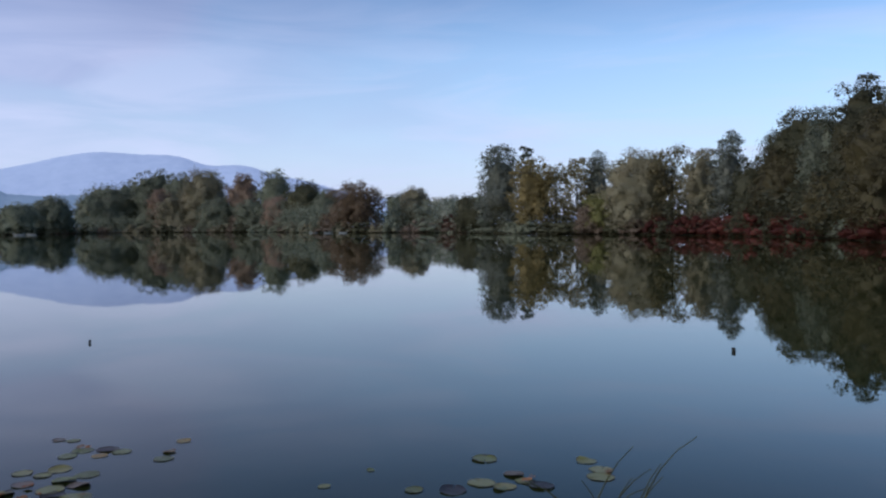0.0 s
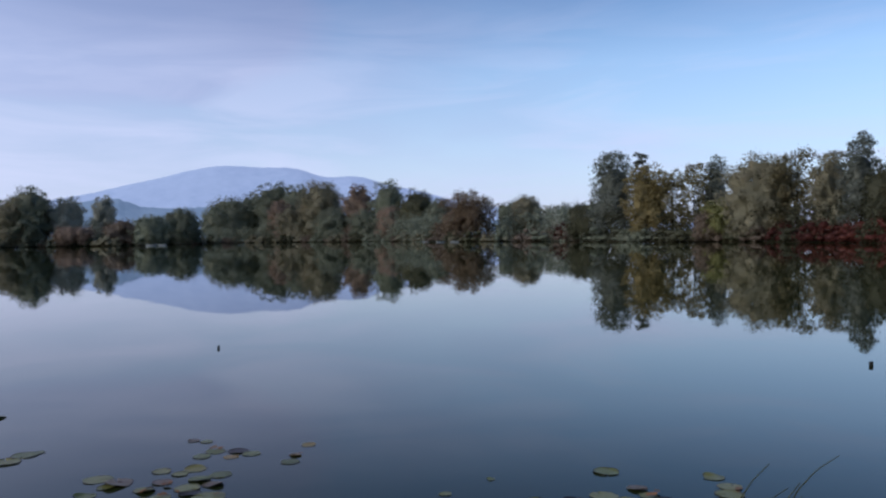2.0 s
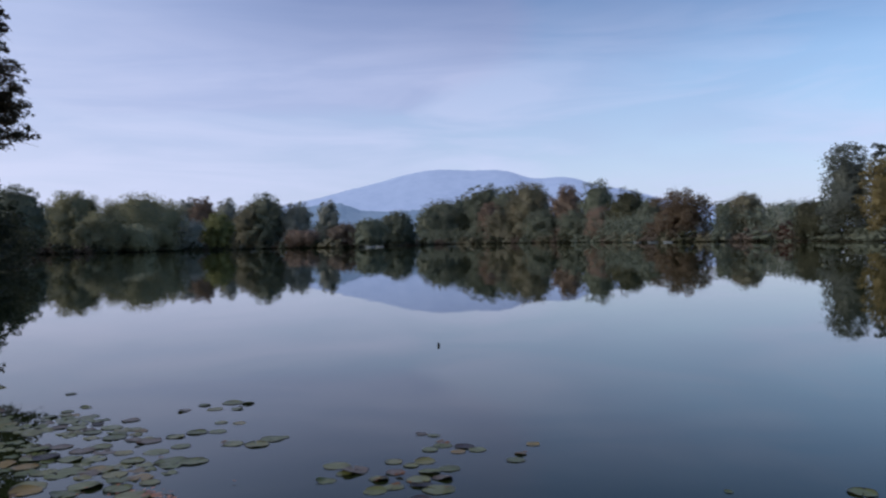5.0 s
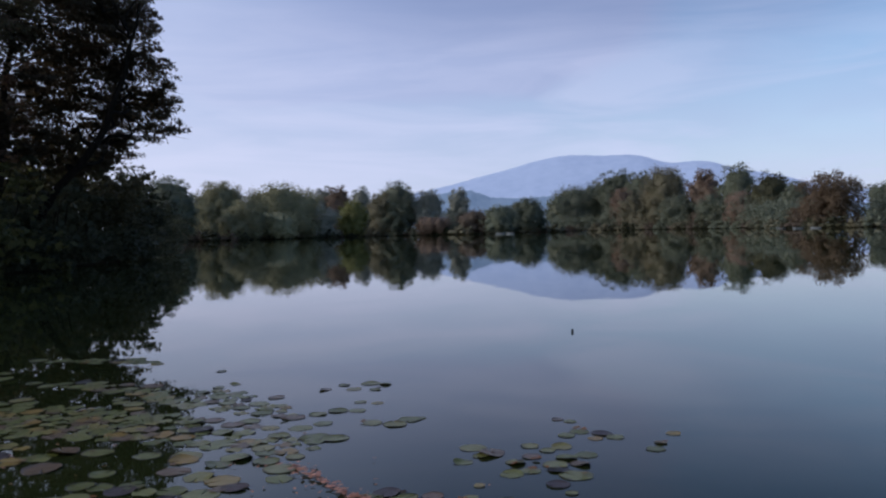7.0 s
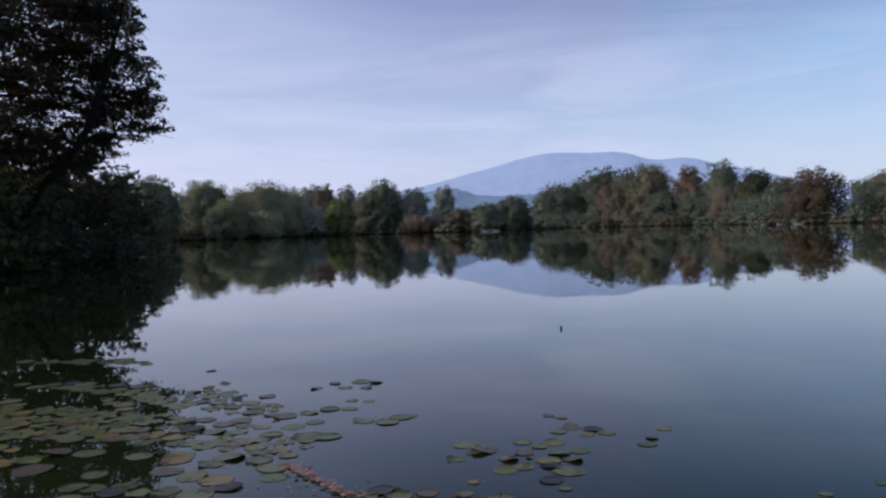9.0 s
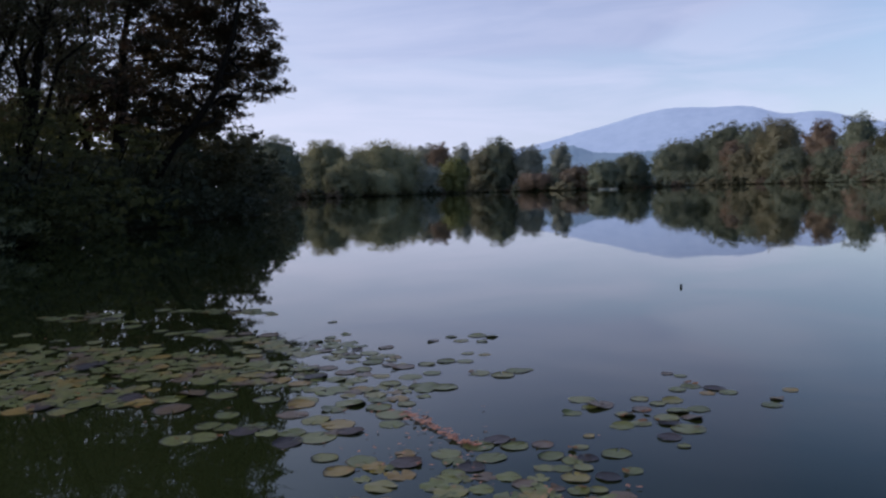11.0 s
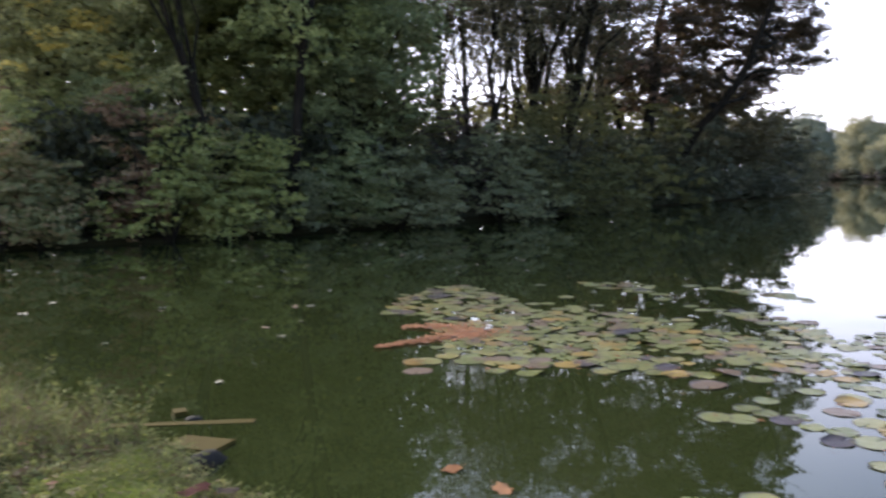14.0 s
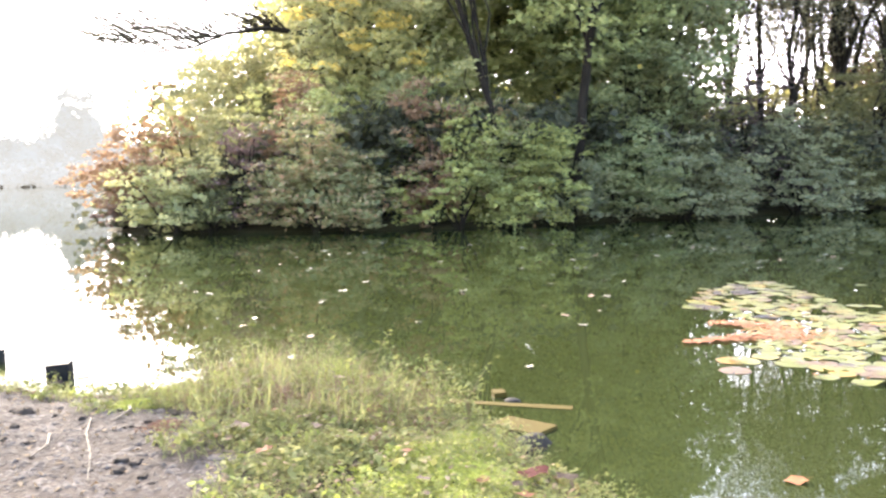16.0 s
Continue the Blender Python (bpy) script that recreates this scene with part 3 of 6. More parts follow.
def ridge(name, bumps, dist, depth, az0, az1, mat, label, rough, seed):
    """A wooded ridge: a sum of humps over the horizon, falling off to both sides."""
    az = np.radians(np.linspace(az0, az1, 260))
    el = np.interp(np.degrees(az), [b[0] for b in bumps], [b[1] for b in bumps])
    k = np.hanning(9)
    el = np.convolve(np.pad(el, 4, mode="edge"), k / k.sum(), mode="valid")
    g = np.random.default_rng(seed)
    el = el + g.normal(size=len(az)) * rough
    rows = []
    for k, (dd, hh) in enumerate([(-0.5, 0.0), (-0.3, 0.45), (-0.12, 0.82), (0, 1.0), (0.25, 0.7), (0.6, 0.0)]):
        d = dist + dd * depth
        hgt = np.tan(np.radians(el)) * dist * hh - (2 if hh == 0 else 0)
        rows.append(np.stack([-np.sin(az) * d, np.cos(az) * d, hgt], 1))
    v = np.concatenate(rows)
    n = len(az)
    i, j = np.meshgrid(np.arange(5), np.arange(n - 1), indexing="ij")
    f = np.stack([i * n + j, i * n + j + 1, (i + 1) * n + j + 1, (i + 1) * n + j], -1).reshape(-1, 4)
    tagged(new(name, mesh_from(name, v, f, mat, True)), label, "mountain", kind="structure")


ridge("backdrop_mountain", [(-14, 0.4), (-4, 0.9), (2, 1.7), (4, 2.0), (7.2, 2.55), (9.4, 3.25), (11.7, 3.65), (12.8, 4.12), (14.1, 4.3), (15.4, 4.15), (16.5, 4.35), (17.2, 4.72), (18.3, 4.86), (20.3, 4.86), (22, 5.0), (23.4, 4.9), (25, 4.58), (26.3, 4.2), (28.9, 3.6), (30.8, 3.1), (34, 2.5), (40, 1.6), (54, 0.8)], 3400, 900, -13, 53, RIDGE, "far wooded mountain, its blue haze painted and glowing", 0.010, 4)
ridge("backdrop_hill", [(2, 1.0), (12, 1.6), (20, 2.15), (23.8, 2.25), (26, 2.15), (27.7, 2.25), (29.3, 2.85), (30.8, 2.7), (34, 2.0), (42, 1.6), (50, 1.4)], 1500, 300, 2, 50, HILL, "low wooded hills with morning haze painted in", 0.03, 5)

# ---- far shores: trees ----
TREES_NORTH = [
    (-128.3, 250.1, 9.6, 10.6, 'green'),
    (-136.6, 289.3, 13.2, 13.2, 'green'),
    (-150.9, 357.2, 17.2, 14.6, 'green'),
    (-144.9, 367.0, 21.8, 25.7, 'green'),
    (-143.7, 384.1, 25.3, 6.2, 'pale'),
    (-125.7, 360.7, 27.0, 16.2, 'green'),
    (-119.3, 349.5, 19.0, 10.6, 'rust'),
    (-114.5, 358.8, 25.5, 12.9, 'green'),
    (-94.8, 330.4, 25.1, 19.8, 'olive'),
    (-106.9, 332.2, 14.7, 12.4, 'olive'),
    (-85.4, 314.2, 13.2, 13.4, 'green'),
    (-75.9, 315.7, 22.2, 12.0, 'rust'),
]
TREES_HILL = [
    (-61.0, 303.9, 22.8, 12.3, 'green'),
    (-57.6, 288.5, 12.6, 10.9, 'rust'),
    (-69.8, 302.6, 12.2, 10.6, 'green'),
    (-46.5, 281.3, 17.4, 12.5, 'dark'),
    (-35.8, 256.8, 13.4, 8.9, 'green'),
    (-22.6, 216.5, 13.2, 12.6, 'oak'),
    (-29.3, 223.4, 5.4, 6.8, 'oak'),
    (-14.6, 262.2, 12.2, 7.9, 'green'),
    (-7.1, 223.2, 12.2, 9.5, 'olive'),
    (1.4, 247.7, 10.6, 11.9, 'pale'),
    (7.0, 173.0, 7.9, 9.0, 'dark'),
]
TREES_POPLARS = [
    (11.6, 161.0, 17.2, 7.4, 'poplar'),
    (16.4, 158.3, 17.1, 2.6, 'poplar'),
    (16.8, 147.6, 13.3, 6.6, 'yellow'),
    (20.6, 146.8, 12.4, 4.9, 'sparse'),
    (24.0, 145.8, 13.8, 4.5, 'sparse'),
    (27.7, 146.7, 14.3, 4.5, 'poplar'),
    (25.4, 131.3, 6.5, 4.8, 'lime'),
    (23.7, 132.2, 4.8, 4.0, 'brown'),
    (30.4, 126.9, 12.9, 10.0, 'olive'),
    (34.4, 122.5, 13.3, 5.4, 'sparse'),
    (36.6, 115.0, 12.0, 5.3, 'olive'),
]
TREES_EAST = [
    (37.5, 106.8, 13.0, 3.9, 'poplar'),
    (38.9, 102.8, 8.9, 4.8, 'dark'),
    (37.3, 97.8, 4.5, 5.0, 'dark'),
    (42.2, 96.2, 14.8, 9.3, 'dark'),
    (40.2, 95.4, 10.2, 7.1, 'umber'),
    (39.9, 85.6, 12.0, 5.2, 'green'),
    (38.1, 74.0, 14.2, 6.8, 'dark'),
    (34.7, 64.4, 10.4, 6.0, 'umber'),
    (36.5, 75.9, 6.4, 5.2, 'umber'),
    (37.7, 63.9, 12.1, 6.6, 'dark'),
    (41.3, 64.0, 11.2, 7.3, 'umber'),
]
# Mostly the palest kinds: the bay's haze is put into the leaf colour.
TREES_WEST_BAY = [
    (-183.3, 154.8, 18.2, 10.5, 'green'),
    (-195.5, 171.2, 19.0, 8.9, 'green'),
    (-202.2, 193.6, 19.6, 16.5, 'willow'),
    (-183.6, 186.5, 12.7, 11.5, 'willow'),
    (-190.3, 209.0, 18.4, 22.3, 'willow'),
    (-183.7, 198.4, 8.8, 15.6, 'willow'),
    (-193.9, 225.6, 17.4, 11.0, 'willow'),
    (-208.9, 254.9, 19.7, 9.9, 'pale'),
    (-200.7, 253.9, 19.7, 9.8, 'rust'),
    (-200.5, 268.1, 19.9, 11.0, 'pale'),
]
TREES_WEST_POINT = [
    (-182.9, 239.6, 13.3, 9.1, 'lime'),
    (-181.4, 256.0, 17.0, 11.6, 'olive'),
    (-176.1, 258.6, 20.7, 13.3, 'green'),
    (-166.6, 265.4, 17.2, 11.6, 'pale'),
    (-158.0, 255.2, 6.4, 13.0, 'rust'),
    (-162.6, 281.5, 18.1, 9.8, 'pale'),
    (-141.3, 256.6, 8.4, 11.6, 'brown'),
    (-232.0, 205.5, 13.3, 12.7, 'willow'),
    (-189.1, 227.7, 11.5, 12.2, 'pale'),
    (-185.2, 183.7, 8.9, 10.7, 'willow'),
]
PADS_FAR = [(-6.55, 6.35, 0.06), (-5.83, 5.43, 0.08), (-5.86, 5.65, 0.06), (-5.84, 5.85, 0.06), (-5.61, 5.16, 0.05), (-5.43, 4.88, 0.09), (-5.40, 5.13, 0.08), (-5.24, 5.16, 0.09), (-5.17, 5.32, 0.06), (-4.96, 5.26, 0.10), (-5.01, 5.53, 0.08), (-4.98, 5.07, 0.08), (-4.67, 4.99, 0.10), (-4.73, 5.27, 0.07), (-4.84, 6.01, 0.07), (-4.81, 6.26, 0.06), (-4.60, 6.14, 0.08), (-4.62, 6.43, 0.10), (-4.48, 6.47, 0.07), (-4.41, 6.21, 0.06), (-4.19, 5.69, 0.06), (-4.03, 5.72, 0.06), (-4.15, 5.33, 0.09), (-4.01, 5.41, 0.08), (-4.22, 5.16, 0.08), (-3.97, 4.92, 0.08)]
PADS_MID = [(-4.32, 4.98, 0.10), (-4.03, 4.73, 0.10), (-4.25, 4.64, 0.08), (-3.75, 4.56, 0.12), (-3.60, 4.60, 0.11), (-4.02, 4.48, 0.09), (-4.08, 4.24, 0.10), (-4.23, 4.15, 0.11), (-4.55, 4.73, 0.09), (-4.59, 4.59, 0.10), (-4.84, 4.63, 0.09), (-4.94, 4.50, 0.11), (-4.68, 4.35, 0.11), (-4.48, 4.38, 0.10), (-4.62, 4.12, 0.10), (-3.64, 5.11, 0.09), (-3.45, 5.14, 0.10), (-3.44, 5.32, 0.10), (-3.39, 5.40, 0.05), (-4.38, 4.06, 0.09)]
PADS_NEAR = [(-4.20, 3.79, 0.12), (-3.99, 3.50, 0.11), (-3.86, 3.74, 0.10), (-3.76, 3.49, 0.11), (-3.87, 3.91, 0.12), (-3.63, 3.93, 0.10), (-3.53, 4.10, 0.07), (-3.43, 3.85, 0.12), (-3.29, 3.68, 0.09), (-3.57, 3.50, 0.12), (-3.48, 3.24, 0.13), (-3.55, 3.07, 0.10), (-3.40, 3.43, 0.09), (-3.88, 4.17, 0.09), (-3.17, 3.00, 0.08), (-2.95, 2.89, 0.09), (-2.96, 3.07, 0.10), (-2.74, 3.18, 0.10), (-2.65, 3.41, 0.09), (-2.59, 3.62, 0.10)]
PADS_BOW = [(-2.56, 3.76, 0.09), (-2.42, 3.73, 0.09), (-2.41, 3.49, 0.09), (-2.41, 3.31, 0.08), (-2.44, 3.19, 0.07), (-2.30, 3.83, 0.07), (-2.16, 3.69, 0.08), (-2.09, 3.51, 0.06), (-2.03, 3.69, 0.07), (-2.01, 3.55, 0.06), (-1.93, 3.62, 0.06), (-1.98, 3.76, 0.06), (-2.10, 3.90, 0.05), (-1.89, 3.91, 0.09), (-1.70, 3.71, 0.06), (-1.76, 3.56, 0.07), (-1.89, 3.47, 0.08), (-1.79, 3.32, 0.06), (-2.05, 3.26, 0.07), (-1.89, 3.29, 0.04), (-1.72, 3.38, 0.05), (-1.59, 3.37, 0.07), (-1.93, 3.14, 0.08), (-2.16, 4.11, 0.04)]
PADS_CENTRE = [(-2.59, 4.81, 0.10), (-2.42, 4.74, 0.11), (-2.48, 4.48, 0.07), (-2.45, 4.66, 0.06), (-2.27, 5.02, 0.07), (-2.15, 4.79, 0.07), (-2.18, 4.62, 0.07), (-2.09, 4.39, 0.08), (-2.02, 4.50, 0.07), (-2.12, 4.97, 0.06), (-2.07, 5.09, 0.08), (-2.16, 5.39, 0.07), (-2.12, 5.53, 0.08), (-1.96, 5.55, 0.08), (-1.84, 5.49, 0.07), (-1.95, 5.40, 0.06), (-2.41, 5.81, 0.05), (-2.30, 5.79, 0.05), (-1.94, 4.87, 0.08), (-1.94, 4.69, 0.09), (-1.85, 4.98, 0.08), (-1.81, 4.77, 0.07), (-1.88, 4.59, 0.07), (-1.74, 4.54, 0.11), (-1.77, 4.33, 0.08), (-1.64, 4.22, 0.04)]
PADS_EAST = [(-1.51, 5.76, 0.06), (-1.50, 5.31, 0.07), (-1.52, 5.48, 0.05), (0.58, 5.24, 0.09), (0.74, 4.91, 0.07), (0.54, 4.75, 0.09), (0.37, 4.62, 0.09), (0.15, 4.63, 0.06), (0.88, 4.68, 0.08), (1.22, 5.17, 0.07), (1.28, 4.99, 0.08), (1.25, 4.84, 0.09), (0.79, 4.78, 0.06), (0.67, 4.68, 0.07), (-0.37, 4.71, 0.04), (-0.13, 5.02, 0.03), (0.64, 4.64, 0.05)]
PADS_WEST = [(-5.91, 1.41, 0.12), (-6.20, 1.57, 0.13), (-6.21, 1.48, 0.13), (-8.61, 1.84, 0.12), (-8.59, 1.98, 0.14), (-9.58, 2.41, 0.10), (-9.63, 2.69, 0.17), (-6.09, 1.87, 0.13), (-5.55, 2.16, 0.11), (-5.70, 1.95, 0.09), (-5.90, 2.39, 0.11), (-5.68, 2.68, 0.12), (-5.49, 2.87, 0.13), (-5.24, 3.02, 0.11), (-5.50, 3.05, 0.12), (-4.82, 3.15, 0.14), (-5.16, 3.12, 0.11), (-5.08, 3.48, 0.13), (-4.25, 3.03, 0.09), (-4.16, 2.74, 0.11), (-4.08, 2.86, 0.11), (-4.13, 3.07, 0.09), (-3.02, 2.17, 0.10), (-2.93, 1.96, 0.10), (-2.86, 2.19, 0.08), (-2.73, 2.25, 0.08), (-3.96, 3.08, 0.10), (-4.35, 3.25, 0.09), (-4.44, 3.66, 0.10), (-4.14, 3.71, 0.11)]

WORDS = {
    "green": "green broadleaf tree on the lake shore", "dark": "dark green broadleaf tree on the lake shore", "olive": "olive green autumn tree on the lake shore",
    "rust": "brownish autumn tree on the lake shore", "oak": "rust brown autumn oak beside the water", "pale": "grey-green tree with leaves paled for distance haze", "poplar": "tall grey-green poplar above the shore",
    "yellow": "yellow-green autumn birch by the water", "sparse": "thin-leaved ochre tree with gaps in its crown", "lime": "yellow-green leafy tree on the bank",
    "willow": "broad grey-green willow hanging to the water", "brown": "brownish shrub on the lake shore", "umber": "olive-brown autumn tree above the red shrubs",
}
count = 0
for stretch in (TREES_NORTH, TREES_HILL, TREES_POPLARS, TREES_EAST, TREES_WEST_BAY, TREES_WEST_POINT):
    for x, y, h, w, kind in stretch:
        count += 1
        far = math.hypot(x, y)
        leaf = 0.055 + far / 680
        airy = kind in ("poplar", "sparse", "yellow")
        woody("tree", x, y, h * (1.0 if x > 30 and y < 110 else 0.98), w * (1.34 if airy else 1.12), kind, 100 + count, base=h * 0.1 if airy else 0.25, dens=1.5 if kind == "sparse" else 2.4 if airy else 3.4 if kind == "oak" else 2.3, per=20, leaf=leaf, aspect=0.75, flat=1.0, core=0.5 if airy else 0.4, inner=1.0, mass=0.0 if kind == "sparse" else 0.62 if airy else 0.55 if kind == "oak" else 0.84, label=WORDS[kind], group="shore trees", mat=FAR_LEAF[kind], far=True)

# shrubs along the waterline
SHRUBS = [("green", "dense green shrub at the water's edge"), ("dark", "dark shrub at the water's edge"), ("olive", "olive shrub at the water's edge"), ("brown", "brownish shrub at the water's edge")]
rng = np.random.default_rng(11)
line = np.array(LAKE_NORTH, float)
for k in range(len(line) - 1):
    a, b = line[k], line[k + 1]
    seg = np.linalg.norm(b - a)
    out = np.array([(b - a)[1], -(b - a)[0]]) / seg
    if lake_distance((a * 0.5 + b * 0.5 + out * 1.0)[None])[0] < 0:
        out = -out
    step = 5.0 if np.linalg.norm(a) > 150 else 3.0
    for s in np.arange(step / 2, seg, step):
        q = a + (b - a) * s / seg + out * rng.uniform(1.5, 3.5)
        count += 1
        far = np.linalg.norm(q)
        kind, words = SHRUBS[rng.integers(4)]
        east = q[0] > 31 and q[1] > 55
        if east and rng.random() < 0.6:
            kind, words = "red", "crimson autumn shrub at the water's edge"
        h = rng.uniform(2.6, 4.6) * (1.0 if far > 150 else 0.8)
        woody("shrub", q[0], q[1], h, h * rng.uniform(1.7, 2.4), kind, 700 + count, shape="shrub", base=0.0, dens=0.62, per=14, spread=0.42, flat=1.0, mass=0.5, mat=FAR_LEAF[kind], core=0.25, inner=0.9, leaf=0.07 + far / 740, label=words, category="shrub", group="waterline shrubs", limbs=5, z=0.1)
woody("shrub", 2.5, 190, 4.6, 6.5, "red", 990, shape="shrub", base=0.1, clumps=260, per=14, leaf=0.3, flat=1.0, mat=FAR_LEAF["red"], label="dark red autumn shrub at the water's edge", category="shrub", group="waterline shrubs", limbs=5)

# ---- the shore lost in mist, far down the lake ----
# the mist here is only the leaves' own pale colour and glow
MISTY = haze_glow_material("misty_shore", (0.036, 0.038, 0.0385), (0.041, 0.043, 0.0435), 1.1)


def shore_range(az):
    """How far off the shore begins in a direction."""
    d = np.arange(14, 240, 0.2)
    a = radians(az)
    land = lake_distance(np.stack([-math.sin(a) * d, math.cos(a) * d], 1)) > 0
    return float(d[np.argmax(land)])


def misty_shore(seed):
    """A row of crowns along the far end of the lake, as one backdrop paled by painted mist."""
    g = np.random.default_rng(seed)
    parts = []
    rim = [(az, 152 + (az - 112) * 1.6, 4.0, 15) for az in range(113, 132, 3)]
    for az, d, h, w in (*rim, (108, 182, 9, 14), (110.5, 186, 10, 13), (112.6, 184, 9, 12), (114.0, 188, 12, 9), (115.0, 190, 19, 7), (116.0, 190, 20.5, 7), (116.9, 187, 13, 9), (118.4, 184, 9, 13), (120.2, 186, 11, 14), (122.4, 184, 9, 14), (124.6, 187, 11, 14), (127, 186, 9, 15), (129.5, 188, 10, 14)):
        lobes = far_lobes(g, "poplar" if h > 15 else "green", h, w, 0.0)
        p, face = far_points(g, lobes, int(h * w * 14), (0, 0, h * 0.35))
        p[:, 2] = np.maximum(p[:, 2], 0.0)
        v, f = joined([leaves(g, p, 0.85, aspect=0.8, face=face), inner_mass(g, [(0, 0, h * 0.42, w * 0.46, w * 0.46, h * 0.44)], 0.9)])
        a = radians(az)
        parts.append((v + np.array([-math.sin(a) * d, math.cos(a) * d, 0.2]), f))
    v, f = joined(parts)
    tagged(new("backdrop_misty_shore", mesh_from("backdrop_misty_shore", v, f, MISTY)), "wooded shore with morning mist painted as pale glow", "woods", kind="structure")


misty_shore(8)

# ---- the wooded bank across the inlet ----
def bank_tree(az, back, h, w, kind, seed, label, **kw):
    a, d = radians(az), shore_range(az) + back
    return woody("tree", -math.sin(a) * d, math.cos(a) * d, h, w, kind, seed, label=label, group="trees on the wooded bank", **kw)


def bank_shrub(az, back, h, w, kind, seed, label, **kw):
    a, d = radians(az), shore_range(az) + back
    opts = dict(shape="shrub", base=0.1, dens=1.55, per=46, leaf=0.088, spread=0.36, flat=0.5, limbs=9, z=0.1, core=0.45, inner=0.62, mass=0.0)
    opts.update(kw)
    opts["dens"] *= 0.66
    return woody("shrub", -math.sin(a) * d, math.cos(a) * d, h, w, kind, seed, label=label, category="shrub", group="shrubs on the wooded bank", **opts)


NEAR = dict(dens=1.5, per=80, leaf=0.12, spread=0.70, flat=0.7, core=0.9, inner=0.75, twigs=160, limbs=16, z=0.25)
ash = bank_tree(96.6, 6.5, 13, 8.6, "honey", 1, "tall autumn tree with ochre leaves on the bank", base=1.5, **NEAR)
bank_tree(90.5, 8.2, 15, 10, "bright", 2, "tall green tree with dark leaning trunk", base=1.2, lean=(0.5, 2.0), trunk_r=0.2, **NEAR)
green_tree = bank_tree(83.0, 5.6, 15, 9, "bright", 3, "tall green tree with dark trunk on the bank", base=1.5, trunk_r=0.2, **NEAR)
bank_tree(84.0, 0.4, 15, 7, "bright", 301, "leaning dark-trunked tree standing at the water", base=4.0, trunk_r=0.17, lean=(0.4, 1.6), dens=0.8, per=60, leaf=0.14, spread=0.6, twigs=80, limbs=14)
bank_tree(88.0, 0.2, 15, 7, "honey", 302, "dark-trunked tree leaning over its neighbour", base=5.4, trunk_r=0.12, lean=(0.3, -3.6), dens=0.7, per=60, leaf=0.14, spread=0.6, twigs=80, limbs=14)
bank_tree(79.4, 3.0, 11.6, 6.8, "mint", 4, "pale green ash tree with drooping leaf layers", base=1.2, **NEAR)
bank_tree(100.8, 9.5, 10.5, 6.4, "gold", 5, "yellow-leaved tree behind the shrubs", base=1.5, **NEAR)
bank_tree(106.2, 8.0, 5.9, 5.6, "gold", 51, "yellow-green tree behind the autumn shrubs", base=0.8, **NEAR)
SPARSE = dict(dens=0.43, per=14, leaf=0.085, spread=0.45, twigs=110, limbs=12, z=0.3)
bank_tree(71.8, 6.6, 13.5, 6, "sparse", 6, "thin half-bare tree with slender trunk", base=5, trunk_r=0.16, **SPARSE)
bank_tree(70.2, 3.9, 12.5, 5.5, "sparse", 7, "thin half-bare tree with slender trunk", base=5, trunk_r=0.14, lean=(0.6, 0.3), **SPARSE)
bank_tree(67, 4.8, 14, 7, "umber", 8, "half-bare tree with forked dark trunk", base=5, trunk_r=0.32, **SPARSE)
bank_tree(66.0, 3.9, 14.5, 7, "umber", 81, "half-bare tree leaning beside its neighbour", base=5, trunk_r=0.26, lean=(1.8, 2.6), **SPARSE)
bank_tree(73.5, 9.4, 13.5, 5, "sparse", 9, "thin half-bare tree with slender trunk", base=5, trunk_r=0.15, **SPARSE)
bank_tree(68.2, 7.4, 13, 6, "umber", 92, "thin half-bare tree with slender trunk", base=3, trunk_r=0.12, **SPARSE)
bank_tree(64.6, 6.0, 14, 6, "umber", 93, "half-bare tree with slender dark trunk", base=3, trunk_r=0.15, **SPARSE)
bank_tree(69.0, 10.4, 14, 5, "sparse", 91, "thin half-bare tree with slender trunk", base=6, trunk_r=0.15, **SPARSE)
bank_tree(62.5, 6.9, 16, 9, "russet", 10, "tall autumn tree on the wooded bank", base=3, dens=0.34, per=40, leaf=0.2, spread=0.75, twigs=200, limbs=16)
bank_tree(55.8, 8.0, 8.2, 10, "umber", 131, "low reddish tree beneath taller ones", base=0.6, dens=2.2, core=1.2, per=36, leaf=0.26, spread=0.7, limbs=12)
bank_tree(51.9, 7.0, 6.6, 5.4, "dark", 14, "small dark tree near the water", base=0.2, dens=2.4, core=1.2, per=36, leaf=0.26, spread=0.7, limbs=10)
bank_tree(49.6, 5.0, 4.9, 2.8, "dark", 15, "small dark tree near the water", base=0.0, dens=2.4, core=1.2, per=36, leaf=0.24, spread=0.6, limbs=8)


def seen_at(az, el, d):
    """A place by its direction and distance from where one stands on the near shore."""
    return np.array([-math.sin(radians(az)) * d, math.cos(radians(az)) * d, 1.43 + d * math.tan(radians(el))])


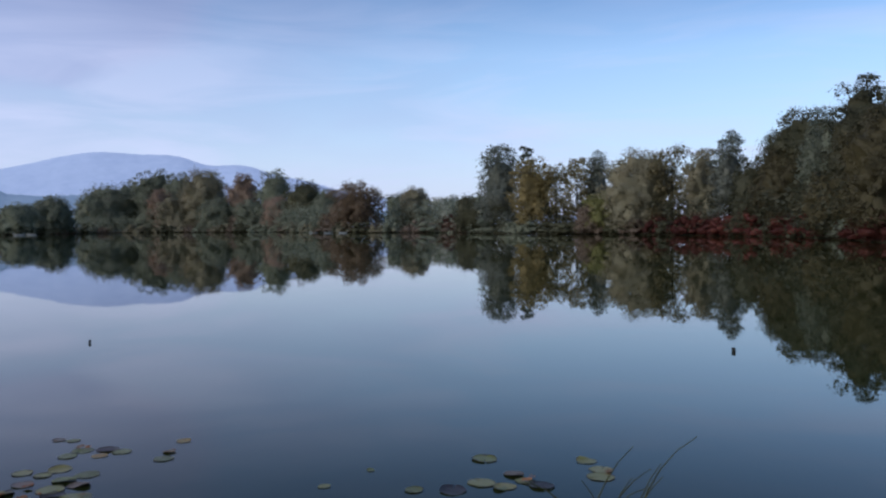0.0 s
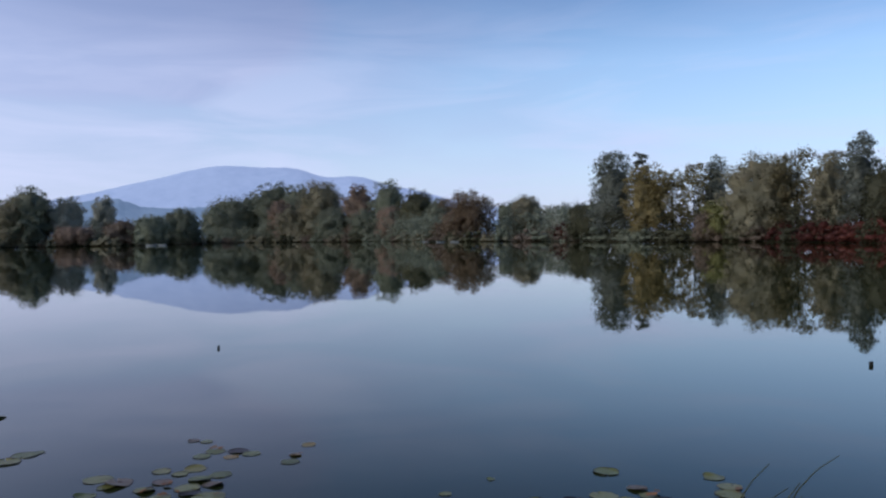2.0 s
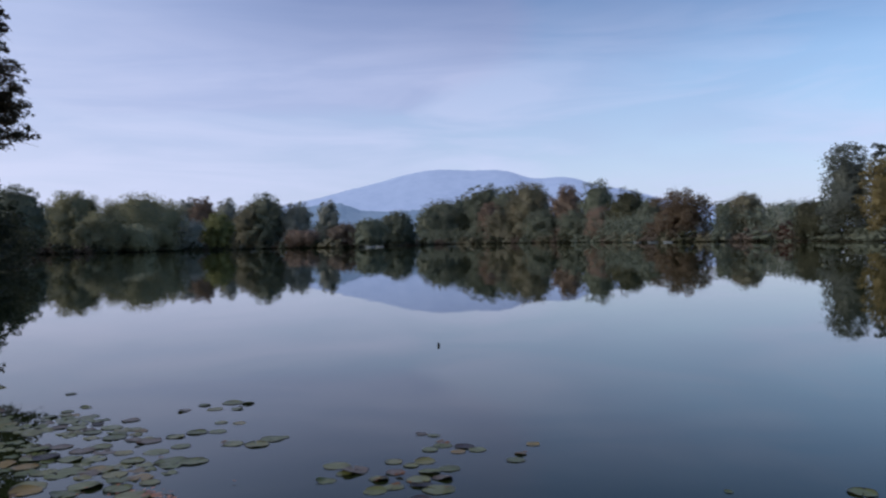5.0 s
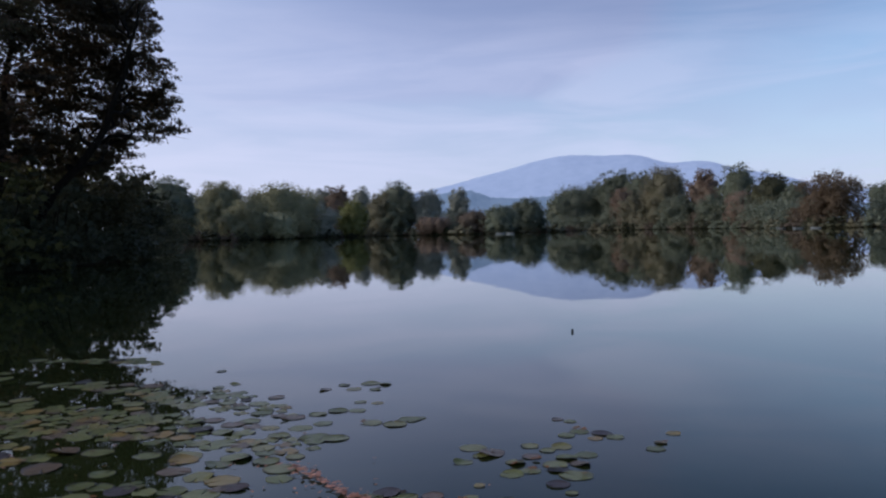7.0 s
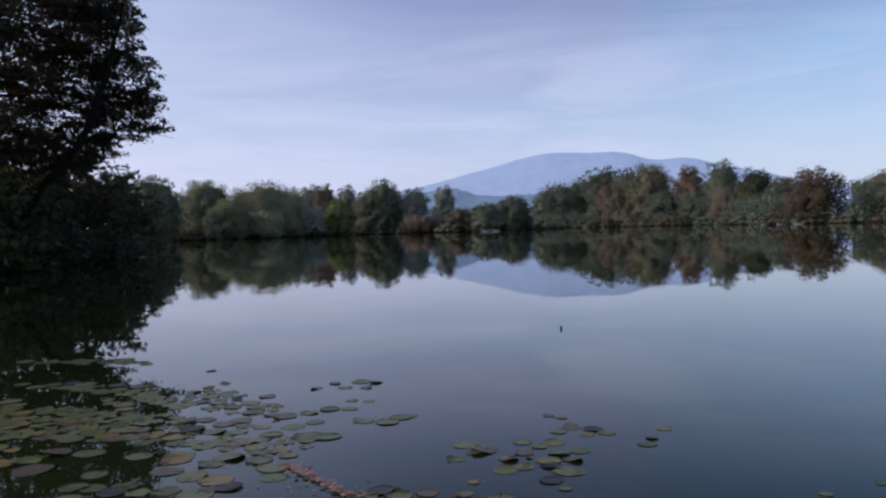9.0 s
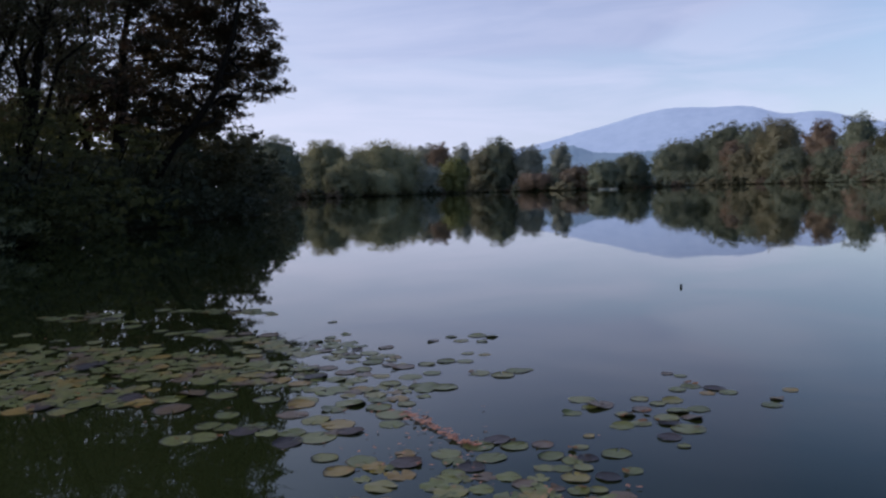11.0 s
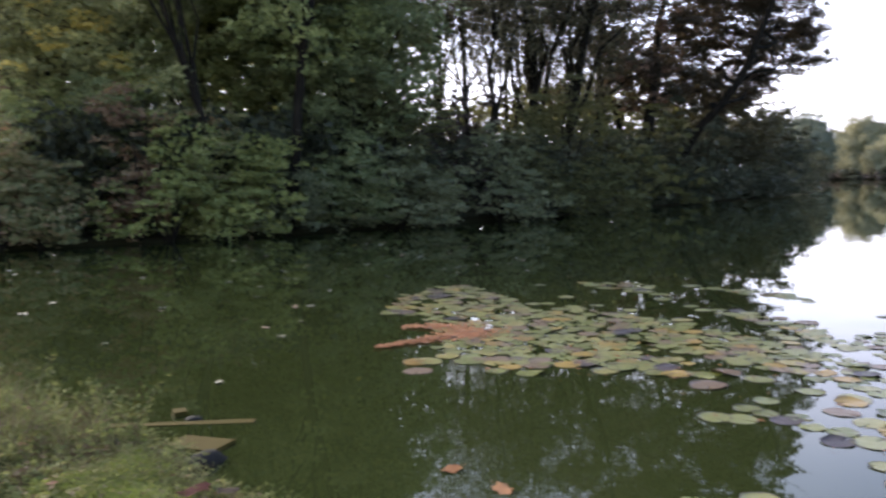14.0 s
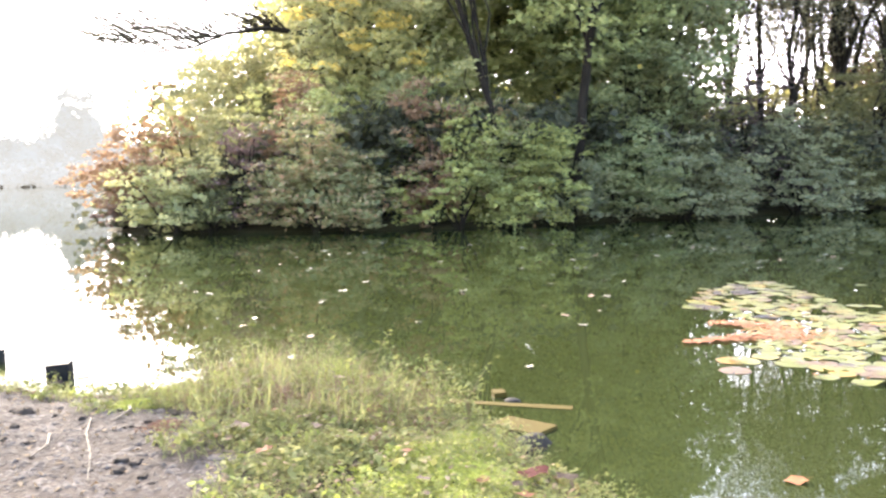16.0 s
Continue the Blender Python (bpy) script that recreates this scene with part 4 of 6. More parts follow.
ALDER = leaf_material("leaf_alder", (0.0391, 0.0352, 0.0198), (0.0713, 0.0528, 0.0297), (0.1265, 0.0682, 0.0396), 0.5, 0.35)
ALDER_BOUGHS = [(50.0, 7.0, 0.9), (51.3, 8.3, 1.3), (50.9, 10.4, 1.3), (52.3, 12.3, 1.6), (52.8, 15.4, 1.8), (54.2, 18.2, 2.0), (53.9, 9.4, 1.5), (55.6, 13.2, 1.7), (53.4, 6.6, 0.9), (57.2, 16.2, 1.8), (57.4, 10.6, 1.2), (59.4, 19.0, 2.0), (60.6, 14.2, 1.3), (62.2, 10.0, 0.9), (56.4, 20.5, 2.0), (52.4, 6.3, 0.6), (59.2, 7.6, 0.8), (55.8, 7.4, 1.0), (52.0, 18.4, 1.4), (54.6, 5.2, 1.1), (57.0, 5.8, 1.2), (52.3, 5.6, 0.7), (55.0, 11.2, 1.5), (51.6, 13.8, 1.2), (58.6, 13.2, 1.4), (60.8, 11.4, 1.0), (49.9, 8.6, 0.7), (57.6, 8.4, 1.2), (58.5, 6.2, 1.1), (60.5, 7.2, 1.0), (56.2, 9.2, 1.1), (61.6, 8.6, 0.8), (53.0, 8.0, 0.9), (54.2, 14.8, 1.3), (58.2, 17.6, 1.5), (61.0, 5.4, 0.9), (63.2, 8.4, 0.8), (62.4, 13.4, 1.2), (64.4, 11.0, 0.9), (62.8, 16.6, 1.4)]


def spreading_alder(seed):
    """A big many-stemmed alder whose boughs reach out over the water, open between its foliage layers."""
    g = np.random.default_rng(seed)
    foot = seen_at(59.6, 0, 46)
    tree = tagged(new("tree"), "great alder with reddish leaves spreading over the water", "tree", "trees on the wooded bank")
    tree.matrix_world = pose(foot[0], foot[1], 0.3)
    o = np.array([foot[0], foot[1], 0.3])
    lobes = []
    for az, el, k in ALDER_BOUGHS:
        c = seen_at(az, el, 46 + (60 - az) * 0.5 + g.uniform(-1.5, 1.5)) - o
        lobes.append((*c, k * 1.35, k * 1.35, k * 1.0))
    cl, p, face = crown_points(g, lobes, 2100, 44, 0.58, 0.55)
    v, f = leaves(g, p, 0.185, aspect=0.62, face=face)
    deep = core_points(g, lobes, 26000, 0.9)
    v, f = joined([(v, f), leaves(g, deep, 0.18, aspect=0.7)])
    child("crown", mesh_from("alder_leaves", v, f, ALDER), tree)
    stems = [[(0, 0, -0.4), (0.1, -0.1, 3.0), (0.3, 0.3, 6.5), (0.2, 0.9, 10.0), (0.5, 1.4, 14.0)], [(0.25, 0.3, -0.4), (1.6, 2.0, 3.2), (2.9, 3.9, 6.2), (3.5, 5.2, 10.0), (3.8, 6.0, 13.5)], [(-0.4, -0.4, -0.4), (-1.0, -1.2, 4.0), (-1.3, -2.0, 8.0), (-1.2, -2.6, 12.5)]]
    parts = []
    for k, st in enumerate(stems):
        st = np.array(st, float)
        u = np.linspace(0, len(st) - 1, 16)
        pts = np.stack([np.interp(u, range(len(st)), st[:, q]) for q in range(3)], 1)
        pts[1:] += g.normal(size=(15, 3)) * 0.07
        stems[k] = pts
        parts.append(tube(pts, np.linspace((0.42, 0.30, 0.24)[k], 0.07, 16), 8))
    for l in lobes:
        c = np.array(l[:3])
        best = min(((np.linalg.norm(pts[q] - c) + max(0, pts[q][2] - c[2] + 1.0) * 3, k, q) for k, pts in enumerate(stems) for q in range(4, 14)))
        a = stems[best[1]][best[2]]
        lp, lr = limb(g, a, c, 0.15 - 0.007 * best[2], 0.03, 7, 0.1)
        parts.append(tube(lp, lr, 6))
        for q in range(9):
            e = c + g.normal(size=3) * np.array(l[3:6]) * 0.75
            tp, tr = limb(g, lp[g.integers(3, 7)], e, 0.03, 0.008, 5, 0.12)
            parts.append(tube(tp, tr, 4))
    v, f = joined(parts)
    child("trunk", mesh_from("alder_wood", v, f, BARK, True), tree)


spreading_alder(12)

bank_shrub(112.4, 0.6, 4.3, 3.9, "coral", 20, "coral red dogwood shrub leaning over the water", dens=1.8, core=0.5, mass=0.0, base=0.5)
bank_shrub(113.8, 0.3, 1.2, 2.0, "brown", 202, "low withered brush at the end of the bank", dens=2.4)
bank_shrub(110.6, -0.1, 2.6, 3.6, "honey", 201, "yellow-green shrub beneath coral dogwood", dens=2.4)
bank_shrub(109.2, 1.6, 4.6, 4.4, "gold", 21, "yellow-green autumn shrub on the bank", dens=2.6)
bank_shrub(106.8, 0.4, 2.9, 2.0, "brown", 22, "purplish brown bare shrub on the bank", dens=1.0, core=0.3, limbs=44)
bank_shrub(108.6, -0.1, 1.3, 2.2, "moss", 221, "low dark shrub under the autumn shrubs")
bank_shrub(101.6, -0.1, 3.6, 3.4, "rosy", 23, "green and pinkish autumn shrub on the bank", dens=3.0)
bank_shrub(101, 3.0, 5.0, 5.0, "bright", 231, "green shrub among the autumn shrubs")
bank_shrub(99.6, -0.1, 2.6, 2.8, "rosy", 241, "green and pinkish shrub at the water", dens=3.0)
bank_shrub(97, 4.2, 5.8, 5.4, "honey", 24, "mixed olive shrub on the bank")
bank_shrub(94.8, 2.4, 5.0, 2.8, "mint", 243, "fresh green shrub among rusty ones", dens=2.2)
bank_shrub(104.0, 2.2, 4.8, 2.8, "coral", 244, "reddish shrub among green ones", dens=1.6, core=0.6)
bank_shrub(90.6, 1.2, 5.0, 2.8, "honey", 245, "ochre-leaved shrub among green ones")
bank_shrub(93.6, 0.3, 3.9, 2.2, "coral", 246, "shrub with rusty orange leaves on the bank", dens=1.2, core=0.5)
bank_shrub(88.2, 0.6, 4.2, 2.4, "rosy", 247, "shrub with dull reddish leaves on the bank", dens=1.4)
bank_shrub(79.8, 0.9, 5.4, 3.0, "mint", 248, "tall pale green shrub over the water")
bank_shrub(84.2, -0.1, 2.2, 2.4, "silver", 249, "low grey-green shrub hanging into the water")
bank_shrub(91.8, -0.1, 3.3, 3.8, "lime", 25, "bright green hazel shrub over the water")
bank_shrub(93.5, 3.6, 5.2, 4.6, "bright", 251, "tall green shrub on the bank")
bank_shrub(87.6, -0.1, 3.2, 3.6, "lime", 26, "bright green shrub hanging over the water", dens=3.0)
bank_shrub(86.5, 3.6, 4.4, 5.0, "bright", 261, "tall green shrub on the bank")
bank_shrub(80.4, 0.2, 4.2, 3.6, "mint", 27, "green shrub hanging over the water")
bank_shrub(76.8, -0.1, 3.0, 5.0, "silver", 28, "grey-green willow shrub at the water")
bank_shrub(77.5, 1.2, 6.0, 5.0, "moss", 281, "tall green shrub on the bank")
bank_shrub(69.6, -0.1, 3.5, 5.0, "silver", 29, "grey-green willow shrub at the water")
bank_shrub(72.6, 2.6, 5.4, 5.2, "plum", 30, "dark purple-brown shrub behind the willows")
bank_shrub(67.6, 1.6, 4.6, 5.0, "moss", 31, "dark shrub on the bank")
bank_shrub(65.5, 1.1, 6.0, 6.0, "moss", 311, "green shrub on the bank")
bank_shrub(63.2, 1.4, 6.5, 7.0, "moss", 32, "green shrub on the bank", leaf=0.2)
bank_shrub(60.2, 2.0, 6.4, 8.0, "moss", 33, "green shrub on the bank", leaf=0.22)
bank_shrub(57, 2.9, 6.6, 9.0, "dark", 34, "dark shrub on the bank", leaf=0.25)
bank_shrub(54.6, 3.9, 5.0, 8.0, "dark", 35, "dark shrub on the bank", leaf=0.28)
bank_shrub(52.2, 1.7, 4.4, 7.4, "dark", 36, "dark shrub on the bank", leaf=0.3)


def wood_mass(name, spots, leaf, dens, mat, seed, label):
    """Dense woods behind the front trees: one mass of leaf clumps over spots of (x, y, height, half width)."""
    g = np.random.default_rng(seed)
    allp = []
    for x, y, h, w in spots:
        n = int(dens * h * w * 2 / (0.3 * leaf * leaf))
        c = np.repeat(np.stack([g.uniform(-w, w, n // 10 + 1) + x, g.uniform(-w, w, n // 10 + 1) + y, h * g.uniform(0.0, 1.0, n // 10 + 1) ** 0.8], 1), 10, 0)
        top = h * (1 - 0.25 * ((c[:, 0] - x) ** 2 + (c[:, 1] - y) ** 2) / (2 * w * w))
        c[:, 2] = np.minimum(c[:, 2], top)
        allp.append(c + g.normal(size=c.shape) * leaf * 0.9)
    p = np.concatenate(allp)
    p[:, 2] = np.maximum(p[:, 2], 0.2)
    v, f = leaves(g, p, leaf)
    tagged(new(name, mesh_from(name, v, f, mat)), label, "woods", kind="stuff")


BEHIND = ((107.5, 33, 4.6), (104.5, 34, 6.5), (101, 36, 8), (97, 35, 12), (92, 34, 14), (87, 34, 15), (82, 34, 14), (78, 35, 9.5), (74.5, 37, 4.5), (70, 41, 5), (65.2, 44, 6.2), (62, 50, 8), (58, 58, 6), (55.5, 66, 6))
for name, kind, lo, hi, words in (("wood_behind", "gold", 102, 115, "dense yellowing woods behind the bank"), ("wood_behind", "bright", 80, 102, "dense green woods behind the bank"), ("wood_behind", "moss", 50, 80, "dense dark woods behind the bank")):
    wood_mass(name, [(-math.sin(radians(a)) * d, math.cos(radians(a)) * d, h, 2.6) for a, d, h in BEHIND if lo <= a < hi], 0.26 if lo > 100 else 0.4, 2.6 if lo > 100 else 3.4, LEAF[kind], 77, words)
# low leaf mass added to close gaps; its dark leaves paint shaded hollows
wood_mass("wood_undergrowth", [(-math.sin(radians(a)) * (shore_range(a) + b), math.cos(radians(a)) * (shore_range(a) + b), h, 1.8) for a, b, h in ((111, 1.9, 0.9), (108.2, 2.6, 1.5), (105, 3.2, 2.2), (102, 3.2, 2.6), (99, 3.0, 3.0), (95.5, 2.8, 3.4), (92, 2.8, 3.4), (88.5, 2.8, 3.4), (85, 2.8, 3.4), (81.5, 2.8, 3.2), (78, 3.0, 3.0), (75, 3.2, 2.8), (72, 3.2, 2.8), (69, 3.2, 3.0), (66.5, 3.2, 3.2), (64, 3.4, 3.4), (61.5, 3.6, 3.4), (59, 4, 3.6), (56.5, 4.5, 3.8), (54, 5, 4.0), (52.6, 4.5, 5.2), (51.0, 3.6, 4.2), (49.8, 3.0, 3.0), (58.6, 1.9, 1.9), (56.8, 2.0, 1.9), (55.0, 2.0, 1.8), (53.2, 1.9, 1.7), (51.6, 1.9, 1.5))], 0.26, 3.2, LEAF["dark"], 80, "undergrowth coloured dark for the shaded hollows between shrubs")
spots = []
for (ax, ay), (bx, by) in zip(LAKE_NORTH[:-1], LAKE_NORTH[1:]):
    n = max(1, int(math.hypot(bx - ax, by - ay) / 9))
    for k in range(n):
        px, py = ax + (bx - ax) * (k + 0.5) / n, ay + (by - ay) * (k + 0.5) / n
        r = math.hypot(px, py)
        back = 22 if r > 150 else 13
        tall = 6.0 if -152 < px < -112 else 10.0 if -112 <= px < -45 else 9.5 if px < -150 else 7.5 if r > 150 else 5.5
        spots.append((px * (1 + back / r), py * (1 + back / r), tall, 7.0))
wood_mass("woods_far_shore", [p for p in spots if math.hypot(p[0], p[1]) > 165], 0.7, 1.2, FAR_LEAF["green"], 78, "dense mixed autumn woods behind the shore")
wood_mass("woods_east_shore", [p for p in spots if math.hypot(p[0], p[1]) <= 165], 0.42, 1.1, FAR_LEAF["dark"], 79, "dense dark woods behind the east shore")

# ---- lily pads ----
def pad_material(name, source, output):
    m, t, p = material(name)
    oi = t.nodes.new(source)
    n = noise_tex(t, 9.0, 5.0, 0.6)
    col = ramp(t, oi.outputs[output], [(0.0, (0.0647, 0.0714, 0.0134)), (0.18, (0.1023, 0.1087, 0.0238)), (0.40, (0.1293, 0.1294, 0.0386)), (0.60, (0.1474, 0.1368, 0.0416)), (0.70, (0.1767, 0.1428, 0.0372)), (0.77, (0.2030, 0.1227, 0.0194)), (0.83, (0.0977, 0.0625, 0.0327)), (1.0, (0.1128, 0.0743, 0.0492))])
    spots = ramp(t, n, [(0.52, (0, 0, 0)), (0.66, (1, 1, 1))])
    t.links.new(mixed(t, math_node(t, "MULTIPLY", spots, 0.7), col, (0.10, 0.060, 0.035)), p.inputs["Base Color"])
    p.inputs["Roughness"].default_value = 0.36
    p.inputs["Specular IOR Level"].default_value = 0.2
    bump(t, p, n, 0.14, 0.006)
    return m


PAD = pad_material("lily_pad", "ShaderNodeObjectInfo", "Random")
PAD_EDGE = plain("lily_pad_edge", (0.040, 0.026, 0.016), (0.095, 0.064, 0.036), 0.45, 12.0, 0.3)
PAD_BROWN = plain("lily_pad_brown", (0.012, 0.008, 0.008), (0.045, 0.026, 0.022), 0.45, 12.0, 0.3)
PAD_SMALL = pad_material("lily_pad_small", "ShaderNodeNewGeometry", "Random Per Island")


def pad_mesh(seed, curl, rim_up=0.0, withered=False):
    """A round floating leaf with its notch, thin rim and waves; curl turns part of the rim up."""
    g = np.random.default_rng(seed)
    n = 26
    half = 0.06
    ang = np.linspace(half, 2 * np.pi - half, n)
    rings = [0.3, 0.62, 0.88, 0.95, 1.0]
    ph = g.uniform(0, 6.28, 3)
    verts = [(0.05, 0, 0.0)]
    for r in rings:
        for a in ang:
            rr = r * (1 + 0.05 * math.sin(2 * a + ph[0]) * r + 0.035 * math.sin(5 * a + ph[1]) * r + 0.02 * math.sin(9 * a + ph[2]))
            lift = 0.012 * r * math.sin(4 * a + ph[2]) + 0.03 * max(0, r - 0.8)
            lift += rim_up * max(0.0, r - 0.88) / 0.12 * (0.6 + 0.4 * math.sin(2 * a + ph[1]))
            if curl:
                s = max(0.0, math.cos(a - ph[0]))
                lift += curl * s * s * r ** 3
                rr *= 1 - 0.35 * curl * s * s * r
            verts.append((rr * math.cos(a) * 1.06, rr * math.sin(a), lift))
    bm = bmesh.new()
    bv = [bm.verts.new(v) for v in verts]
    for k in range(n - 1):
        bm.faces.new((bv[0], bv[1 + k], bv[2 + k]))
    for i in range(len(rings) - 1):
        for k in range(n - 1):
            a = 1 + i * n + k
            face = bm.faces.new((bv[a], bv[a + n], bv[a + n + 1], bv[a + 1]))
            if i == 3 and (rim_up or math.sin(2 * ang[k] + ph[1]) > 0.1) or i == 2 and math.sin(3 * ang[k] + ph[2]) > 0.93:
                face.material_index = 1
    rim = bmesh.ops.extrude_edge_only(bm, edges=[e for e in bm.edges if e.is_boundary])
    for v in rim["geom"]:
        if isinstance(v, bmesh.types.BMVert):
            v.co.z -= 0.006 + 0.2 * rim_up
    for face in bm.faces:
        if abs(face.normal.z) < 0.3 and face.calc_area() < 0.02:
            face.material_index = 1
    me = bpy.data.meshes.new("lily_pad")
    bm.to_mesh(me)
    bm.free()
    me.materials.append(PAD_BROWN if withered else PAD)
    me.materials.append(PAD_BROWN if withered or curl or rim_up > 0.05 else PAD_EDGE)
    me.shade_smooth()
    return me


PAD_FLAT = [pad_mesh(i, 0.0, (0.0, 0.06, 0.03, 0.0, 0.09)[i % 5]) for i in range(10)]
PAD_CURL = [pad_mesh(20 + i, 0.12 + 0.08 * i) for i in range(3)]
PAD_DEAD = [pad_mesh(30 + i, 0.04 + 0.05 * i, 0.06, True) for i in range(3)]
prng = np.random.default_rng(5)
placed = []


def lily_pad(x, y, r, curled=False):
    dead = not curled and prng.random() < 0.16
    me = (PAD_CURL if curled else PAD_DEAD if dead else PAD_FLAT)[prng.integers(3 if curled or dead else 10)]
    ob = new("lily_pad", me)
    ob.matrix_world = pose(x, y, 0.002 + prng.uniform(0, 0.003), prng.uniform(-0.8, 0.8), prng.uniform(-0.8, 0.8), prng.uniform(0, 360)) @ Matrix.Diagonal((r, r, r, 1))
    tagged(ob, "curled browning water lily leaf afloat" if curled else "withered dark brown water lily leaf afloat" if dead else "flat green water lily leaf afloat", "lily pad", "water lily leaves")
    placed.append((x, y, r))


for stretch in (PADS_FAR, PADS_MID, PADS_NEAR, PADS_BOW, PADS_CENTRE, PADS_EAST, PADS_WEST):
    for x, y, r in stretch:
        lily_pad(x, y, r * 0.88, prng.random() < 0.14)

MAT_EDGE = np.array([(-5.91, 1.30), (-6.9, 1.9), (-8.0, 2.1), (-8.7, 1.72), (-10.6, 2.62), (-10.42, 3.83), (-10.26, 4.92), (-9.33, 6.0), (-8.05, 6.71), (-6.63, 5.74), (-5.18, 4.47), (-4.69, 3.76), (-5.16, 2.97), (-5.65, 2.47), (-5.9, 1.68)])


def in_mat(x, y, edge=MAT_EDGE):
    inside = False
    for (ax, ay), (bx, by) in zip(edge, np.roll(edge, -1, 0)):
        if (ay > y) != (by > y) and x < ax + (y - ay) / (by - ay) * (bx - ax):
            inside = not inside
    return inside


tries = 0
while len(placed) < 310 and tries < 6000:
    tries += 1
    x, y = prng.uniform(-10.6, -4.6), prng.uniform(0.9, 6.8)
    r = prng.uniform(0.066, 0.112)
    gap = 0.66 if y < 3.4 else 0.80
    if in_mat(x, y) and wavy(np.array([[x, y]]), 0.45, 33)[0] > (-0.6 if y < 3.4 else -0.15) and all((x - a) ** 2 + (y - b) ** 2 > (gap * (r + s)) ** 2 for a, b, s in placed):
        lily_pad(x, y, r, prng.random() < 0.1)
# the smaller leaves between them
LOOSE = [np.array([(-5.6, 4.6), (-5.9, 5.7), (-5.0, 5.5), (-4.2, 5.0), (-3.5, 4.3), (-3.3, 3.6), (-3.6, 3.0), (-4.3, 3.3), (-4.7, 3.8)]), np.array([(-3.0, 2.8), (-2.7, 3.8), (-1.8, 3.95), (-1.5, 3.4), (-1.7, 2.9), (-2.4, 2.5)]), np.array([(-3.2, 1.9), (-2.6, 2.7), (-1.9, 2.6), (-2.3, 1.8)])]
rest, vs, fs, base = 0, [], [], 0
for k in range(20000):
    x, y = prng.uniform(-10.6, -1.4), prng.uniform(0.9, 6.8)
    r = prng.uniform(0.045, 0.095) if x < -5 else prng.uniform(0.04, 0.09)
    if wavy(np.array([[x, y]]), 0.45, 33)[0] < (-0.35 if y < 3.4 else 0.1):
        continue
    if rest < 640 and ((k % 2 and in_mat(x, y)) or (k % 3 == 0 and any(in_mat(x, y, e) for e in LOOSE))) and all((x - a) ** 2 + (y - b) ** 2 > (0.52 * (r + s)) ** 2 for a, b, s in placed):
        rest += 1
        placed.append((x, y, r))
        ang = np.linspace(0.18, 2 * np.pi - 0.18, 16) + prng.uniform(0, 6.28)
        z = 0.002 + prng.uniform(0, 0.004)
        tilt = prng.uniform(-0.02, 0.02, 2)
        rim = np.stack([x + r * np.cos(ang), y + r * np.sin(ang), z + r * (tilt[0] * np.cos(ang) + tilt[1] * np.sin(ang)) + 0.004 * np.sin(4 * ang)], 1)
        vs.append(np.concatenate([[[x, y, z]], rim]))
        fs.append(np.array([(0, q, q + 1) for q in range(1, 16)]) + base)
        base += 17
tagged(new("lily_pads", mesh_from("lily_pads", np.concatenate(vs), np.concatenate(fs), PAD_SMALL)), "small crowded water lily leaves between larger ones", "lily pads", kind="stuff")

# ---- floating leaves and drift ----
DRIFT = {
    "orange": leaf_material("drift_orange", (0.15, 0.060, 0.026), (0.29, 0.118, 0.050), (0.37, 0.19, 0.095), 0.1, 6.0),
    "pink": leaf_material("drift_pink", (0.22, 0.075, 0.045), (0.42, 0.19, 0.12), (0.55, 0.34, 0.24), 0.1, 6.0),
}


def drift(name, line, width, n, size, mat, seed, label):
    g = np.random.default_rng(seed)
    pts = np.array(line, float)
    seg = g.integers(0, len(pts) - 1, n)
    s = g.uniform(0, 1, (n, 1))
    p = pts[seg] * (1 - s) + pts[seg + 1] * s
    wid = np.interp(seg + s[:, 0], range(len(pts)), width)
    p = p + g.normal(size=(n, 2)) * wid[:, None]
    c = np.c_[p, 0.012 + g.uniform(0, 0.03, n)]
    v, f = leaves(g, c, size, up=3.0, aspect=0.55)
    v[:, 2] = 0.006 + np.abs(v[:, 2]) * 0.3
    tagged(new(name, mesh_from(name, v, f, mat)), label, "leaves", kind="stuff")


drift("leaf_drift", [(-6.84, 1.30), (-7.0, 1.72), (-7.1, 2.1), (-7.2, 2.35)], [0.02, 0.05, 0.09, 0.13], 560, 0.06, DRIFT["orange"], 41, "orange fallen leaves drifted among lily pads")
drift("leaf_drift", [(-7.72, 1.80), (-7.6, 2.1), (-7.4, 2.35), (-7.1, 2.3)], [0.03, 0.10, 0.14, 0.10], 420, 0.06, DRIFT["orange"], 42, "orange fallen leaves drifted among lily pads")
drift("leaf_drift", [(-3.40, 3.93), (-3.25, 3.85), (-3.0, 3.75), (-2.72, 3.62), (-2.62, 3.61)], [0.05, 0.05, 0.015, 0.03, 0.02], 130, 0.045, DRIFT["pink"], 43, "pinkish fallen leaves in a drifting line")


